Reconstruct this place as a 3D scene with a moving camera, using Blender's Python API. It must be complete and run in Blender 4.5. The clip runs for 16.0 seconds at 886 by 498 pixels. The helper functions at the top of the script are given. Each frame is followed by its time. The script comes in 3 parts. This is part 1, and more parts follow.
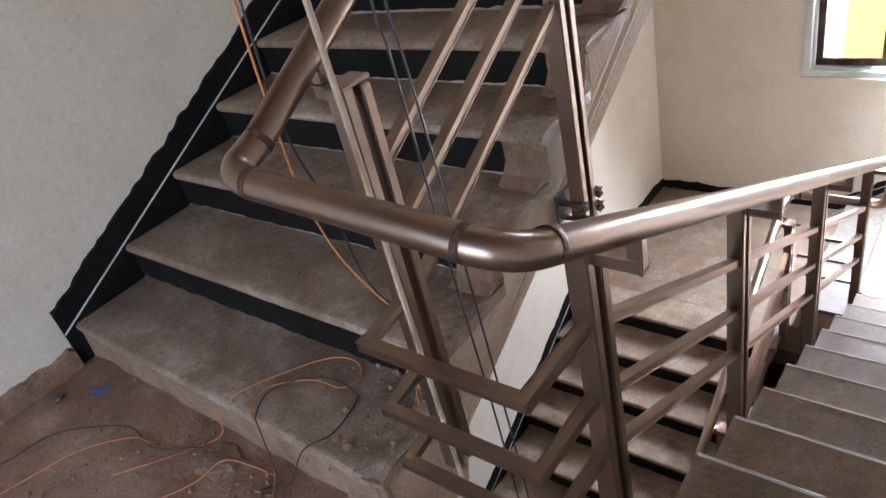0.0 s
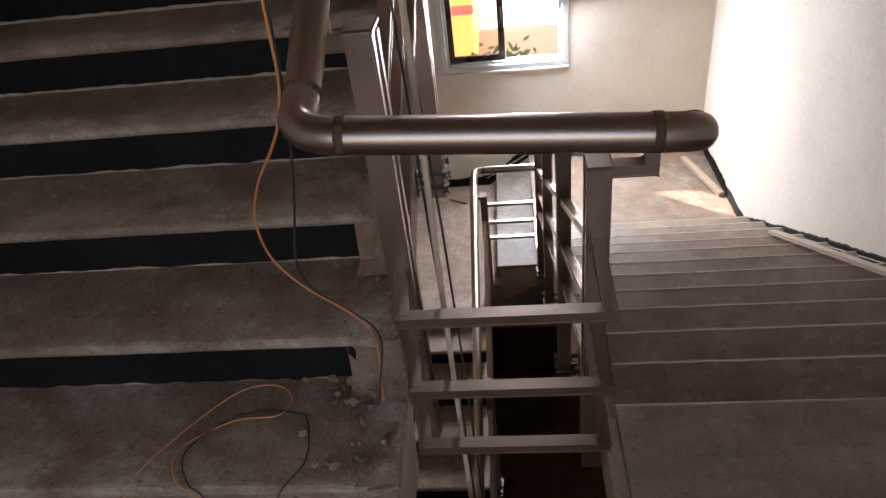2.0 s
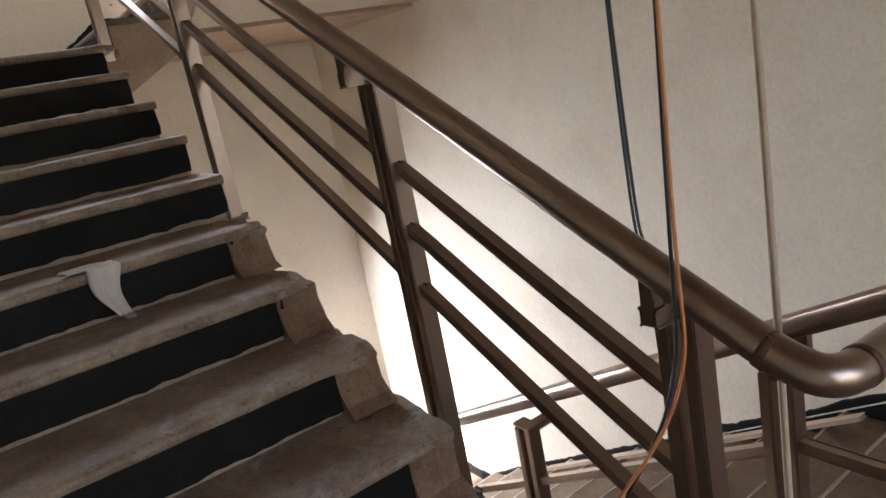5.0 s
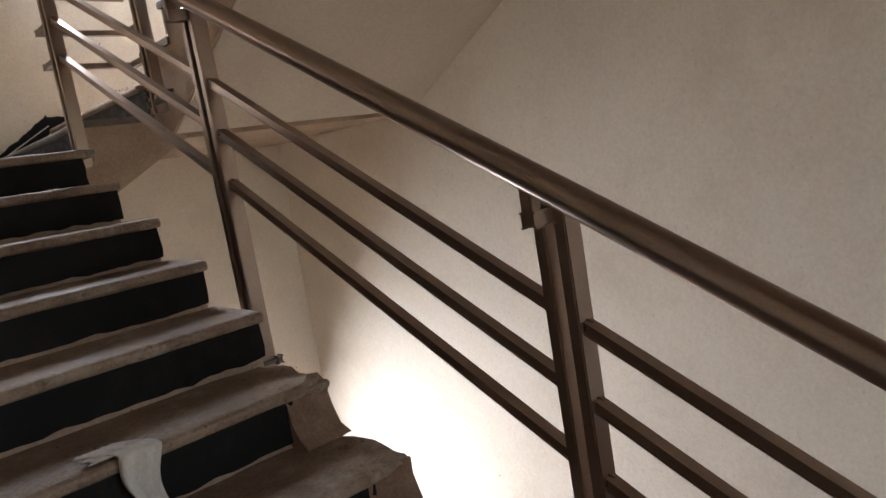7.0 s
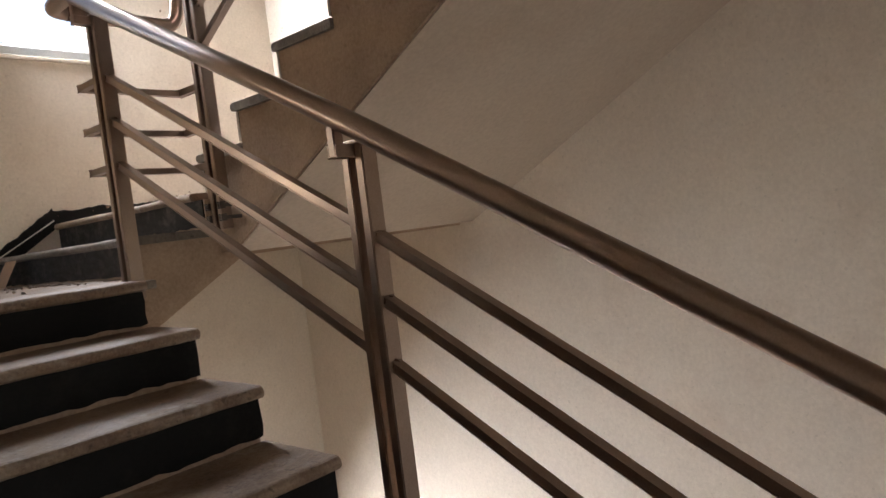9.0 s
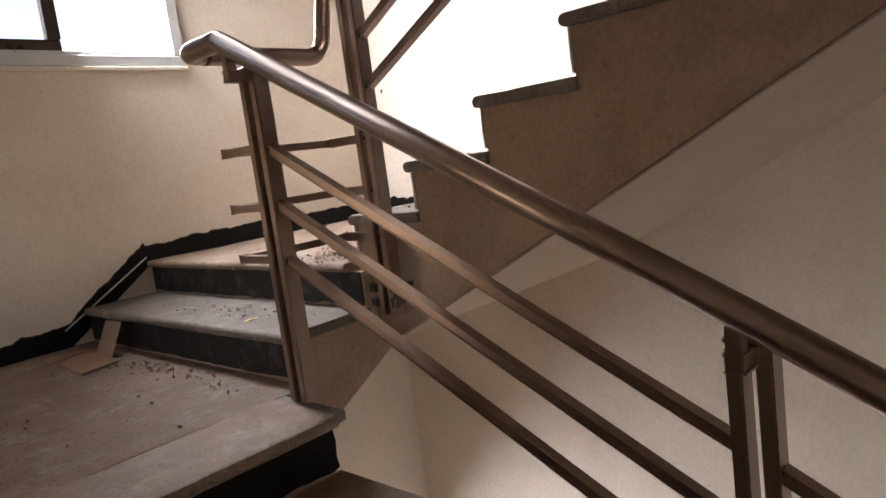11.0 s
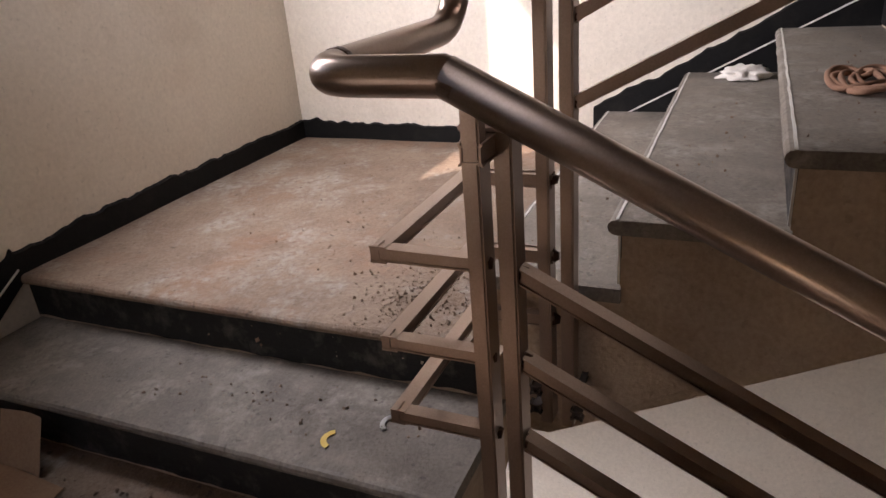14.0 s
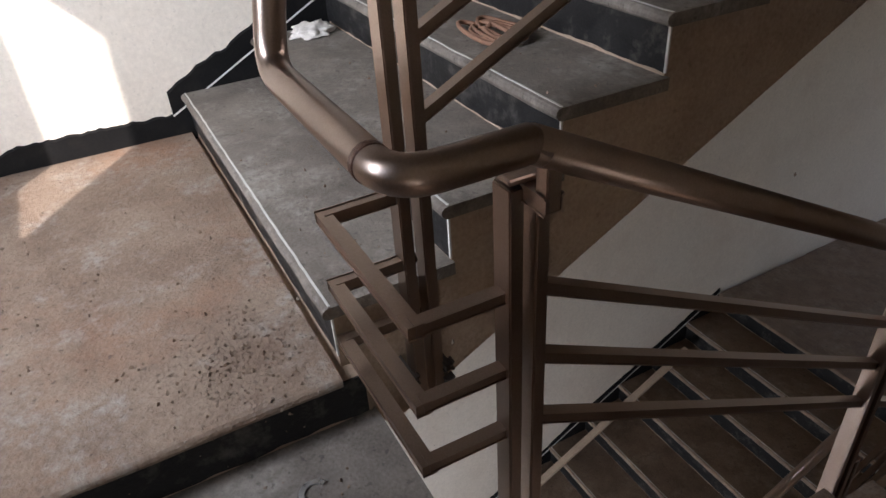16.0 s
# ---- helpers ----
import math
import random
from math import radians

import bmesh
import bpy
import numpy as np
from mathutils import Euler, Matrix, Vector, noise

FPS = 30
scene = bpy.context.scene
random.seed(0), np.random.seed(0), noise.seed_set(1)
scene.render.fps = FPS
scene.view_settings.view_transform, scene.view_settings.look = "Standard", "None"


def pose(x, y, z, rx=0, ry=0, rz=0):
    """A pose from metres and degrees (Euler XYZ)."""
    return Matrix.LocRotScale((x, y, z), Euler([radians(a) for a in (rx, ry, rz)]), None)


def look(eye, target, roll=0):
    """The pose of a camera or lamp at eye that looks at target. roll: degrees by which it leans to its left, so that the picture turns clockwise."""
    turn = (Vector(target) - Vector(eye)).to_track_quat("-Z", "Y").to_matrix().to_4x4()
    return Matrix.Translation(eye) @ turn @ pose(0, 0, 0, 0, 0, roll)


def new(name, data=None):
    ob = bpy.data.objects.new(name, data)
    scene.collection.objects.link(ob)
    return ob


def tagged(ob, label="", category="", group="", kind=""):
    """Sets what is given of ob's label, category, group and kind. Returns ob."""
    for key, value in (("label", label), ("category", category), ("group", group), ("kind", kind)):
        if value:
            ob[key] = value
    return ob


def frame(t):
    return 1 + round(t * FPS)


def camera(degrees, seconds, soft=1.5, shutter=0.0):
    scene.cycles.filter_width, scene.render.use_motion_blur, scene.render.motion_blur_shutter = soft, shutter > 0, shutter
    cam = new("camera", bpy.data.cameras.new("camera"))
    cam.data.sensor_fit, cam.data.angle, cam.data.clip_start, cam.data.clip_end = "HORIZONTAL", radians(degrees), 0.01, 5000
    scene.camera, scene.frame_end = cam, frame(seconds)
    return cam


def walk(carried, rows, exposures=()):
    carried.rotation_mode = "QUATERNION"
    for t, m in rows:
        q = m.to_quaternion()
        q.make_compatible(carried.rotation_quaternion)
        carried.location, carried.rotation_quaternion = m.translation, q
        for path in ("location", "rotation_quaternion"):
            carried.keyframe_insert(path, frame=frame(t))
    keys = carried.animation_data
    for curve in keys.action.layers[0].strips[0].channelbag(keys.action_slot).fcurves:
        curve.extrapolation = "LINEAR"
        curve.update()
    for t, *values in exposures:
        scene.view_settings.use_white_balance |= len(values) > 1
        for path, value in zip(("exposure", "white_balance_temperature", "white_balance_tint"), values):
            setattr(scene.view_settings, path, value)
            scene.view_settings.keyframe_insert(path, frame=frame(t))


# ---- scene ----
cam = camera(64.9, 16.0)
PATH = [
    (0, (1.037, -0.614, 1.488), (-0.157, 0.589, 0.427), -14.7),
    (0.5, (0.85, -0.727, 1.456), (-0.199, 0.526, 0.303), -14.2),
    (1, (0.676, -0.782, 1.456), (-0.113, 0.616, 0.262), -11.5),
    (1.5, (0.487, -0.866, 1.448), (0.063, 0.728, 0.317), -7.9),
    (2, (0.303, -0.925, 1.453), (0.086, 0.69, 0.294), -7.4),
    (2.5, (0.142, -0.878, 1.436), (0.129, 0.799, 0.347), -9.2),
    (3, (-0.018, -0.851, 1.434), (0.161, 0.883, 0.453), -9.5),
    (3.5, (-0.286, -0.848, 1.438), (0.317, 0.795, 0.47), -8.6),
    (4, (-0.475, -0.798, 1.441), (0.307, 0.78, 0.493), -11.3),
    (4.5, (-0.665, -0.596, 1.477), (0.343, 0.983, 0.777), -14.9),
    (5, (-0.824, -0.43, 1.495), (0.258, 1.179, 1.003), -11.2),
    (7.5, (-0.992, 0.425, 1.794), (0.372, 1.87, 1.564), -10.1),
    (8, (-1.001, 0.634, 1.939), (0.34, 2.112, 1.803), -10.6),
    (8.2, (-1.025, 0.715, 1.948), (0.369, 2.148, 1.88), -9.6),
    (10.5, (-1.107, 1.657, 2.386), (0.453, 2.883, 2.137), -5.8),
    (11, (-1.074, 1.881, 2.57), (0.372, 3.236, 2.303), -7.6),
    (11.5, (-1.055, 2.132, 2.691), (0.439, 3.406, 2.308), -6.8),
    (12, (-0.974, 2.365, 2.764), (0.5, 3.645, 2.333), -6.6),
    (12.5, (-0.893, 2.588, 2.867), (0.607, 3.8, 2.338), -7.1),
    (13, (-0.893, 2.823, 2.986), (0.724, 3.856, 2.422), -4.8),
    (13.5, (-0.858, 3.036, 3.043), (0.786, 3.992, 2.425), -4.1),
    (14, (-0.845, 3.239, 3.108), (0.817, 4.005, 2.302), -4.8),
    (14.5, (-0.87, 3.433, 3.234), (0.836, 3.819, 2.264), -3.7),
    (15, (-0.815, 3.683, 3.272), (0.897, 3.701, 2.238), -3.2),
    (15.5, (-0.765, 3.863, 3.334), (0.879, 3.578, 2.231), -1.4),
    (16, (-0.713, 4.086, 3.352), (0.778, 3.346, 2.245), -3.8),
]
walk(cam, [(t, look(eye, target, roll)) for t, eye, target, roll in PATH], exposures=((0.0, 2.75, 6050.0, 14.0), (1.0, 2.45, 6300.0, 14.0), (1.5, 1.75, 6500.0, 16.0), (2.5, 1.8, 6600.0, 16.0), (4.0, 2.5, 6600.0, 15.0), (5.0, 2.2, 6600.0, 14.0), (8.0, 1.95, 6900.0, 17.0), (10.5, 1.75, 7100.0, 20.0), (12.5, 1.15, 7250.0, 25.0), (14.5, 0.75, 6900.0, 24.0), (16.0, 0.68, 6300.0, 16.0)))

# ---------------------------------------------------------------- sizes
R = 0.16                 # riser
G = 0.305                # going of the lower flight
GV = 0.312               # going of the upper flight
ST = 26 * R              # storey
XL, XR, YF, YB = -1.575, 2.11, 5.33, -2.7
YV = 3.79                # first riser of the upper flight
YFAS = 3.72              # front of the turning steps
X13, X14 = 0.112, 0.445  # the two turning risers
SL = R / G
SV = R / GV

# ---------------------------------------------------------------- light
world = bpy.data.worlds.new("sky")
scene.world = world
world.use_nodes = True
wn = world.node_tree.nodes
sky = wn.new("ShaderNodeTexSky")
sky.sky_type = "NISHITA"
sky.sun_disc = False
sky.sun_elevation = radians(34.6)
sky.sun_rotation = radians(-52.4)
world.node_tree.links.new(sky.outputs[0], wn["Background"].inputs[0])
wn["Background"].inputs[1].default_value = 0.15
sun = new("sun", bpy.data.lights.new("sun", "SUN"))
sun.data.energy = 5.0
sun.data.angle = radians(0.6)
sun.data.color = (1.0, 0.93, 0.84)
sun.matrix_world = look((-1.3 * 4, 1.0 * 4 + 5, 1.13 * 4 + 3), (0, 5, 3))


def area_lamp(name, eye, target, w, h, power, color):
    d = bpy.data.lights.new(name, "AREA")
    d.shape, d.size, d.size_y, d.energy, d.color = "RECTANGLE", w, h, power, color
    ob = new(name, d)
    ob.matrix_world = look(eye, target)
    return ob


for zo in (0, -ST):
    lamp = area_lamp("sky_light", (0.52, YF - 0.12, 3.72 + zo), (2.3 if zo == 0 else 1.4, 3.1, 2.3 + zo), 0.5, 1.0, 24 if zo == 0 else 33, (0.86, 0.93, 1.0))
    lamp.data.spread = radians(130 if zo == 0 else 165)
# fill lamp added behind the floor landing, in an invented opening
area_lamp("corridor_light", (0.3, YB - 0.15, 1.3), (0.3, 4, 1.0), 2.2, 2.2, 3.5, (1.0, 0.90, 0.82))


# ---------------------------------------------------------------- materials
def material(name, base, base2, rough, scale=6.0, fine=90.0, bump=0.15, metal=0.0, stain=None, stain_amount=0.35, stain_scale=1.6, vary=0.05, rough_var=0.15, streak=None, scuff=None, speck=0.0):
    m = bpy.data.materials.new(name)
    m.use_nodes = True
    nt = m.node_tree
    n, l = nt.nodes, nt.links
    b = n["Principled BSDF"]
    geo = n.new("ShaderNodeNewGeometry")
    pos = geo.outputs["Position"]
    if streak:
        mp = n.new("ShaderNodeMapping")
        mp.inputs["Scale"].default_value = streak
        l.new(pos, mp.inputs["Vector"])
        pos2 = mp.outputs[0]
    else:
        pos2 = pos

    def tex(sc, detail, rgh, src):
        t = n.new("ShaderNodeTexNoise")
        t.inputs["Scale"].default_value = sc
        t.inputs["Detail"].default_value = detail
        t.inputs["Roughness"].default_value = rgh
        l.new(src, t.inputs["Vector"])
        return t.outputs["Fac"]

    def ramp(src, lo, hi):
        r = n.new("ShaderNodeMapRange")
        r.inputs["From Min"].default_value = lo
        r.inputs["From Max"].default_value = hi
        l.new(src, r.inputs["Value"])
        return r.outputs[0]

    def mix(fac, a, c):
        x = n.new("ShaderNodeMix")
        x.data_type = "RGBA"
        for sock, v in ((x.inputs[0], fac), (x.inputs[6], a), (x.inputs[7], c)):
            if isinstance(v, (tuple, float, int)):
                sock.default_value = (*v, 1) if isinstance(v, tuple) else v
            else:
                l.new(v, sock)
        return x.outputs[2]

    big = tex(scale, 6, 0.6, pos2)
    small = tex(fine, 4, 0.65, pos2)
    col = mix(ramp(big, 0.37, 0.63), base, base2)
    grain = mix(ramp(small, 0.35, 0.75), tuple(c * 0.86 for c in base), tuple(min(1, c * 1.1) for c in base2))
    col = mix(0.45, col, grain)
    if stain:
        s = ramp(tex(stain_scale, 8, 0.7, pos), 0.52, 0.72)
        mul = n.new("ShaderNodeMath")
        mul.operation = "MULTIPLY"
        mul.inputs[1].default_value = stain_amount
        l.new(s, mul.inputs[0])
        col = mix(mul.outputs[0], col, stain)
    def scaled(src, k):
        mul = n.new("ShaderNodeMath")
        mul.operation = "MULTIPLY"
        mul.inputs[1].default_value = k
        l.new(src, mul.inputs[0])
        return mul.outputs[0]

    if scuff:
        # trodden pale dust in uneven patches
        patch = n.new("ShaderNodeMath")
        patch.operation = "MULTIPLY"
        l.new(ramp(tex(4.2, 9, 0.72, pos), 0.49, 0.62), patch.inputs[0])
        l.new(ramp(tex(34.0, 5, 0.7, pos), 0.38, 0.62), patch.inputs[1])
        col = mix(scaled(patch.outputs[0], 0.75), col, scuff)
    if speck:
        dots = ramp(tex(46.0, 3, 0.5, pos), 0.64, 0.70)
        col = mix(scaled(dots, speck), col, tuple(c * 0.35 for c in base))
    info = n.new("ShaderNodeObjectInfo")
    hsv = n.new("ShaderNodeHueSaturation")
    vr = n.new("ShaderNodeMapRange")
    vr.inputs["To Min"].default_value, vr.inputs["To Max"].default_value = 1 - vary, 1 + vary
    l.new(info.outputs["Random"], vr.inputs["Value"])
    l.new(vr.outputs[0], hsv.inputs["Value"])
    l.new(col, hsv.inputs["Color"])
    l.new(hsv.outputs[0], b.inputs["Base Color"])
    rr = n.new("ShaderNodeMapRange")
    rr.inputs["To Min"].default_value, rr.inputs["To Max"].default_value = max(0.05, rough - rough_var), min(1, rough + rough_var)
    l.new(ramp(big, 0.3, 0.7), rr.inputs["Value"])
    l.new(rr.outputs[0], b.inputs["Roughness"])
    b.inputs["Metallic"].default_value = metal
    if bump:
        add = n.new("ShaderNodeMath")
        add.operation = "ADD"
        l.new(big, add.inputs[0])
        l.new(small, add.inputs[1])
        bp = n.new("ShaderNodeBump")
        bp.inputs["Strength"].default_value = bump
        bp.inputs["Distance"].default_value = 0.01
        l.new(add.outputs[0], bp.inputs["Height"])
        l.new(bp.outputs[0], b.inputs["Normal"])
    return m


M_WALL = material("cream_plaster", (0.70, 0.625, 0.53), (0.77, 0.70, 0.605), 0.75, 2.2, 60, 0.10, stain=(0.50, 0.39, 0.30), stain_amount=0.3, vary=0, speck=0.18)
# wall plaster made darker for undersides; their shade is put into the colour
M_SOFFIT = material("shaded_soffit_plaster", (0.50, 0.43, 0.35), (0.58, 0.51, 0.43), 0.8, 2.0, 50, 0.12, stain=(0.38, 0.30, 0.23), stain_amount=0.3, vary=0)
M_TAN = material("raw_render", (0.36, 0.26, 0.185), (0.50, 0.385, 0.29), 0.85, 5, 80, 0.3, stain=(0.55, 0.45, 0.35), stain_amount=0.45, vary=0, speck=0.25)
M_TREAD = material("dusty_stone", (0.16, 0.098, 0.066), (0.40, 0.305, 0.23), 0.6, 8, 110, 0.35, stain=(0.16, 0.085, 0.052), stain_amount=0.75, stain_scale=3.2, scuff=(0.46, 0.40, 0.34), speck=0.5)
M_TREAD_D = material("brown_stone", (0.175, 0.118, 0.083), (0.33, 0.245, 0.18), 0.55, 9, 120, 0.25, stain=(0.38, 0.30, 0.23), stain_amount=0.5, stain_scale=5, scuff=(0.40, 0.33, 0.26), speck=0.4)
M_TREAD_G = material("grey_stone", (0.11, 0.09, 0.075), (0.235, 0.205, 0.175), 0.6, 9, 110, 0.3, stain=(0.33, 0.29, 0.245), stain_amount=0.55, stain_scale=5, scuff=(0.36, 0.33, 0.29), speck=0.5)
M_DIRT = material("dirty_floor", (0.20, 0.105, 0.062), (0.34, 0.22, 0.15), 0.8, 4, 70, 0.5, stain=(0.085, 0.04, 0.023), stain_amount=0.85, stain_scale=3.0, vary=0, scuff=(0.40, 0.30, 0.23), speck=0.5)
M_LAND = material("dusty_landing", (0.16, 0.10, 0.068), (0.31, 0.235, 0.175), 0.72, 6, 90, 0.6, stain=(0.27, 0.13, 0.07), stain_amount=0.65, stain_scale=2.4, vary=0, scuff=(0.38, 0.35, 0.31), speck=0.55)
M_CONC = material("rough_concrete", (0.20, 0.118, 0.078), (0.35, 0.24, 0.17), 0.9, 12, 90, 0.7, stain=(0.14, 0.08, 0.05), stain_amount=0.6, stain_scale=7)
M_BLACK = material("black_paint", (0.006, 0.006, 0.0065), (0.011, 0.0105, 0.0105), 0.6, 6, 90, 0.10, stain=(0.05, 0.042, 0.036), stain_amount=0.22, stain_scale=9, vary=0.1)
M_BLACKD = material("scuffed_black_stone", (0.009, 0.0095, 0.0105), (0.028, 0.027, 0.027), 0.5, 16, 100, 0.12, stain=(0.20, 0.18, 0.16), stain_amount=0.5, stain_scale=12, vary=0.1, streak=(1, 1, 2.5))
M_STEEL = material("brushed_steel", (0.34, 0.26, 0.215), (0.41, 0.325, 0.275), 0.30, 6, 260, 0.004, metal=1.0, stain=(0.27, 0.195, 0.155), stain_amount=0.2, stain_scale=5, rough_var=0.02, vary=0.06)
M_WELD = material("burnt_weld", (0.045, 0.02, 0.013), (0.15, 0.072, 0.045), 0.5, 30, 200, 0.4, metal=0.25)
M_BOLT = material("dark_bolt", (0.10, 0.09, 0.085), (0.2, 0.18, 0.17), 0.4, 20, 200, 0.1, metal=0.9)
M_JOINT = material("white_cement", (0.62, 0.60, 0.56), (0.72, 0.70, 0.66), 0.8, 10, 90, 0.1)
M_ALU = material("pale_aluminium", (0.62, 0.66, 0.66), (0.70, 0.73, 0.73), 0.4, 6, 120, 0.02, metal=0.3)
M_SASH = material("dark_brown_sash", (0.045, 0.028, 0.022), (0.06, 0.04, 0.03), 0.35, 6, 90, 0.02)
M_CARD = material("cardboard", (0.30, 0.18, 0.11), (0.38, 0.25, 0.16), 0.85, 12, 120, 0.1)
M_ROPE = material("brown_rope", (0.26, 0.13, 0.08), (0.36, 0.2, 0.13), 0.85, 30, 250, 0.4)
M_ORANGE = material("orange_cable", (0.55, 0.20, 0.07), (0.62, 0.25, 0.09), 0.5, 20, 90, 0)
M_CABLE = material("dark_cable", (0.02, 0.022, 0.03), (0.035, 0.035, 0.045), 0.5, 20, 90, 0)
M_PALE = material("pale_cord", (0.42, 0.32, 0.24), (0.5, 0.4, 0.3), 0.7, 20, 90, 0)
M_RAG = material("white_rag", (0.62, 0.58, 0.53), (0.74, 0.70, 0.66), 0.8, 20, 120, 0.3)
M_YELLOW = material("yellow_paper", (0.72, 0.48, 0.08), (0.78, 0.6, 0.2), 0.6, 20, 90, 0)
M_SILVER = material("silver_ring", (0.62, 0.62, 0.62), (0.7, 0.7, 0.7), 0.3, 20, 90, 0, metal=0.9)
M_LEAF = material("leaf_green", (0.07, 0.12, 0.03), (0.12, 0.16, 0.05), 0.6, 8, 60, 0, vary=0.2)
M_BARK = material("bark", (0.15, 0.11, 0.08), (0.22, 0.17, 0.12), 0.9, 8, 60, 0.4)
M_GROUND = material("outside_ground", (0.38, 0.32, 0.25), (0.46, 0.40, 0.32), 0.9, 0.8, 20, 0.1)
M_BLUE = material("blue_scrap", (0.05, 0.12, 0.3), (0.08, 0.16, 0.36), 0.5, 20, 90, 0)
M_BLACK.node_tree.nodes["Principled BSDF"].inputs["Specular IOR Level"].default_value = 0.15
M_BLACKD.node_tree.nodes["Principled BSDF"].inputs["Specular IOR Level"].default_value = 0.25
M_GLASS = bpy.data.materials.new("window_glass")
M_GLASS.use_nodes = True
_g = M_GLASS.node_tree.nodes["Principled BSDF"]
_g.inputs["Transmission Weight"].default_value = 1.0
_g.inputs["Roughness"].default_value = 0.02
_g.inputs["IOR"].default_value = 1.45


# ---------------------------------------------------------------- helpers
def link_mesh(name, bm, mat, parent=None, label="", smooth=False):
    me = bpy.data.meshes.new(name)
    bmesh.ops.recalc_face_normals(bm, faces=bm.faces)
    if smooth:
        for f in bm.faces:
            f.smooth = True
    bm.to_mesh(me)
    bm.free()
    me.materials.append(mat)
    ob = new(name, me)
    if parent is not None:
        ob.parent = parent
    if label:
        ob["label"] = label
    return ob


def part(name, bm, mat, parent, label="", smooth=False):
    return link_mesh(name, bm, mat, parent, label, smooth)


def box(lo, hi, bevel=0.0, bm=None, seg=1):
    own = bmesh.new()
    bmesh.ops.create_cube(own, size=1)
    lo, hi = Vector(lo), Vector(hi)
    for v in own.verts:
        v.co = Vector((lo[i] + (v.co[i] + 0.5) * (hi[i] - lo[i]) for i in range(3)))
    if bevel:
        bmesh.ops.bevel(own, geom=own.edges[:], offset=bevel, segments=seg, affect="EDGES")
    return merge(own, bm)


def merge(own, bm):
    if bm is None:
        return own
    me = bpy.data.meshes.new("tmp")
    own.to_mesh(me)
    own.free()
    bm.from_mesh(me)
    bpy.data.meshes.remove(me)
    return bm


def bar(a, b, w, h, bevel=0.003, bm=None, up=(0, 0, 1)):
    """A square-edged bar from a to b, w across and h along up."""
    a, b = Vector(a), Vector(b)
    d = (b - a)
    f = d.normalized()
    s = f.cross(Vector(up)).normalized()
    u = s.cross(f)
    own = bmesh.new()
    bmesh.ops.create_cube(own, size=1)
    for v in own.verts:
        v.co = a + d * (v.co.x + 0.5) + s * v.co.y * w + u * v.co.z * h
    if bevel:
        bmesh.ops.bevel(own, geom=own.edges[:], offset=bevel, segments=2, affect="EDGES")
    return merge(own, bm)


def rounded(points, radius, n=7):
    """A path through points whose inner corners are rounded."""
    pts = [Vector(p) for p in points]
    out = [pts[0]]
    for i in range(1, len(pts) - 1):
        r = radius[i] if isinstance(radius, dict) and i in radius else (0 if isinstance(radius, dict) else radius)
        if r <= 0:
            out.append(pts[i])
            continue
        p, a, b = pts[i], (pts[i - 1] - pts[i]), (pts[i + 1] - pts[i])
        ra = min(r, a.length * 0.49)
        rb = min(r, b.length * 0.49)
        s, e = p + a.normalized() * ra, p + b.normalized() * rb
        for k in range(n + 1):
            t = k / n
            out.append(s * (1 - t) ** 2 + p * 2 * t * (1 - t) + e * t ** 2)
    out.append(pts[-1])
    return out


def sweep(path, r, sides=16, bm=None):
    own = bmesh.new()
    path = [Vector(p) for p in path]
    rings = []
    prev = None
    for i, p in enumerate(path):
        d = (path[min(i + 1, len(path) - 1)] - path[max(i - 1, 0)]).normalized()
        if prev is None:
            prev = d.cross(Vector((0.3, 0.2, 1))).normalized()
        s = (prev - d * prev.dot(d)).normalized()
        prev = s
        u = d.cross(s)
        rings.append([own.verts.new(p + (s * math.cos(2 * math.pi * k / sides) + u * math.sin(2 * math.pi * k / sides)) * r) for k in range(sides)])
    for a, b in zip(rings, rings[1:]):
        for k in range(sides):
            own.faces.new((a[k], a[(k + 1) % sides], b[(k + 1) % sides], b[k]))
    own.faces.new(rings[0][::-1])
    own.faces.new(rings[-1])
    return merge(own, bm)


def prism(profile, lo, hi, axis="x", cuts=1, bm=None, wobble=None):
    """A profile extruded along an axis; profile in the two other axes."""
    own = bmesh.new()
    rings = []
    for i in range(cuts + 1):
        t = lo + (hi - lo) * i / cuts
        ring = []
        for a, b in profile:
            co = Vector((t, a, b)) if axis == "x" else Vector((a, t, b)) if axis == "y" else Vector((a, b, t))
            if wobble:
                co = wobble(co, i / cuts)
            ring.append(own.verts.new(co))
        rings.append(ring)
    n = len(profile)
    for a, b in zip(rings, rings[1:]):
        for k in range(n):
            own.faces.new((a[k], a[(k + 1) % n], b[(k + 1) % n], b[k]))
    own.faces.new(rings[0][::-1])
    own.faces.new(rings[-1])
    return merge(own, bm)


def nose(y0, y1, z, t, way):
    """Section of a tread slab from its nosing y0 to its back y1."""
    r = t * 0.5
    pts = [(y1, z), (y1, z - t)]
    for k in range(7):
        a = -math.pi / 2 + math.pi * k / 6
        pts.append((y0 + way * (r - r * math.cos(a)), z - r + r * math.sin(a)))
    return pts


def empty(name, label, category, kind="", loc=(0, 0, 0)):
    ob = new(name)
    ob.location = loc
    return tagged(ob, label, category, kind=kind)


def rnd(co, s, k=0):
    return noise.noise(Vector(co) * s + Vector((k * 7.1, k * 3.3, k)))


# ---------------------------------------------------------------- shell
ZLO, ZHI = -ST - 0.35, 2 * ST - 1.2
WT = 0.2
WX0, WX1 = -0.305, 0.812


def window_sill_z(zo):
    return 3.226 + zo if zo == 0 else -0.985


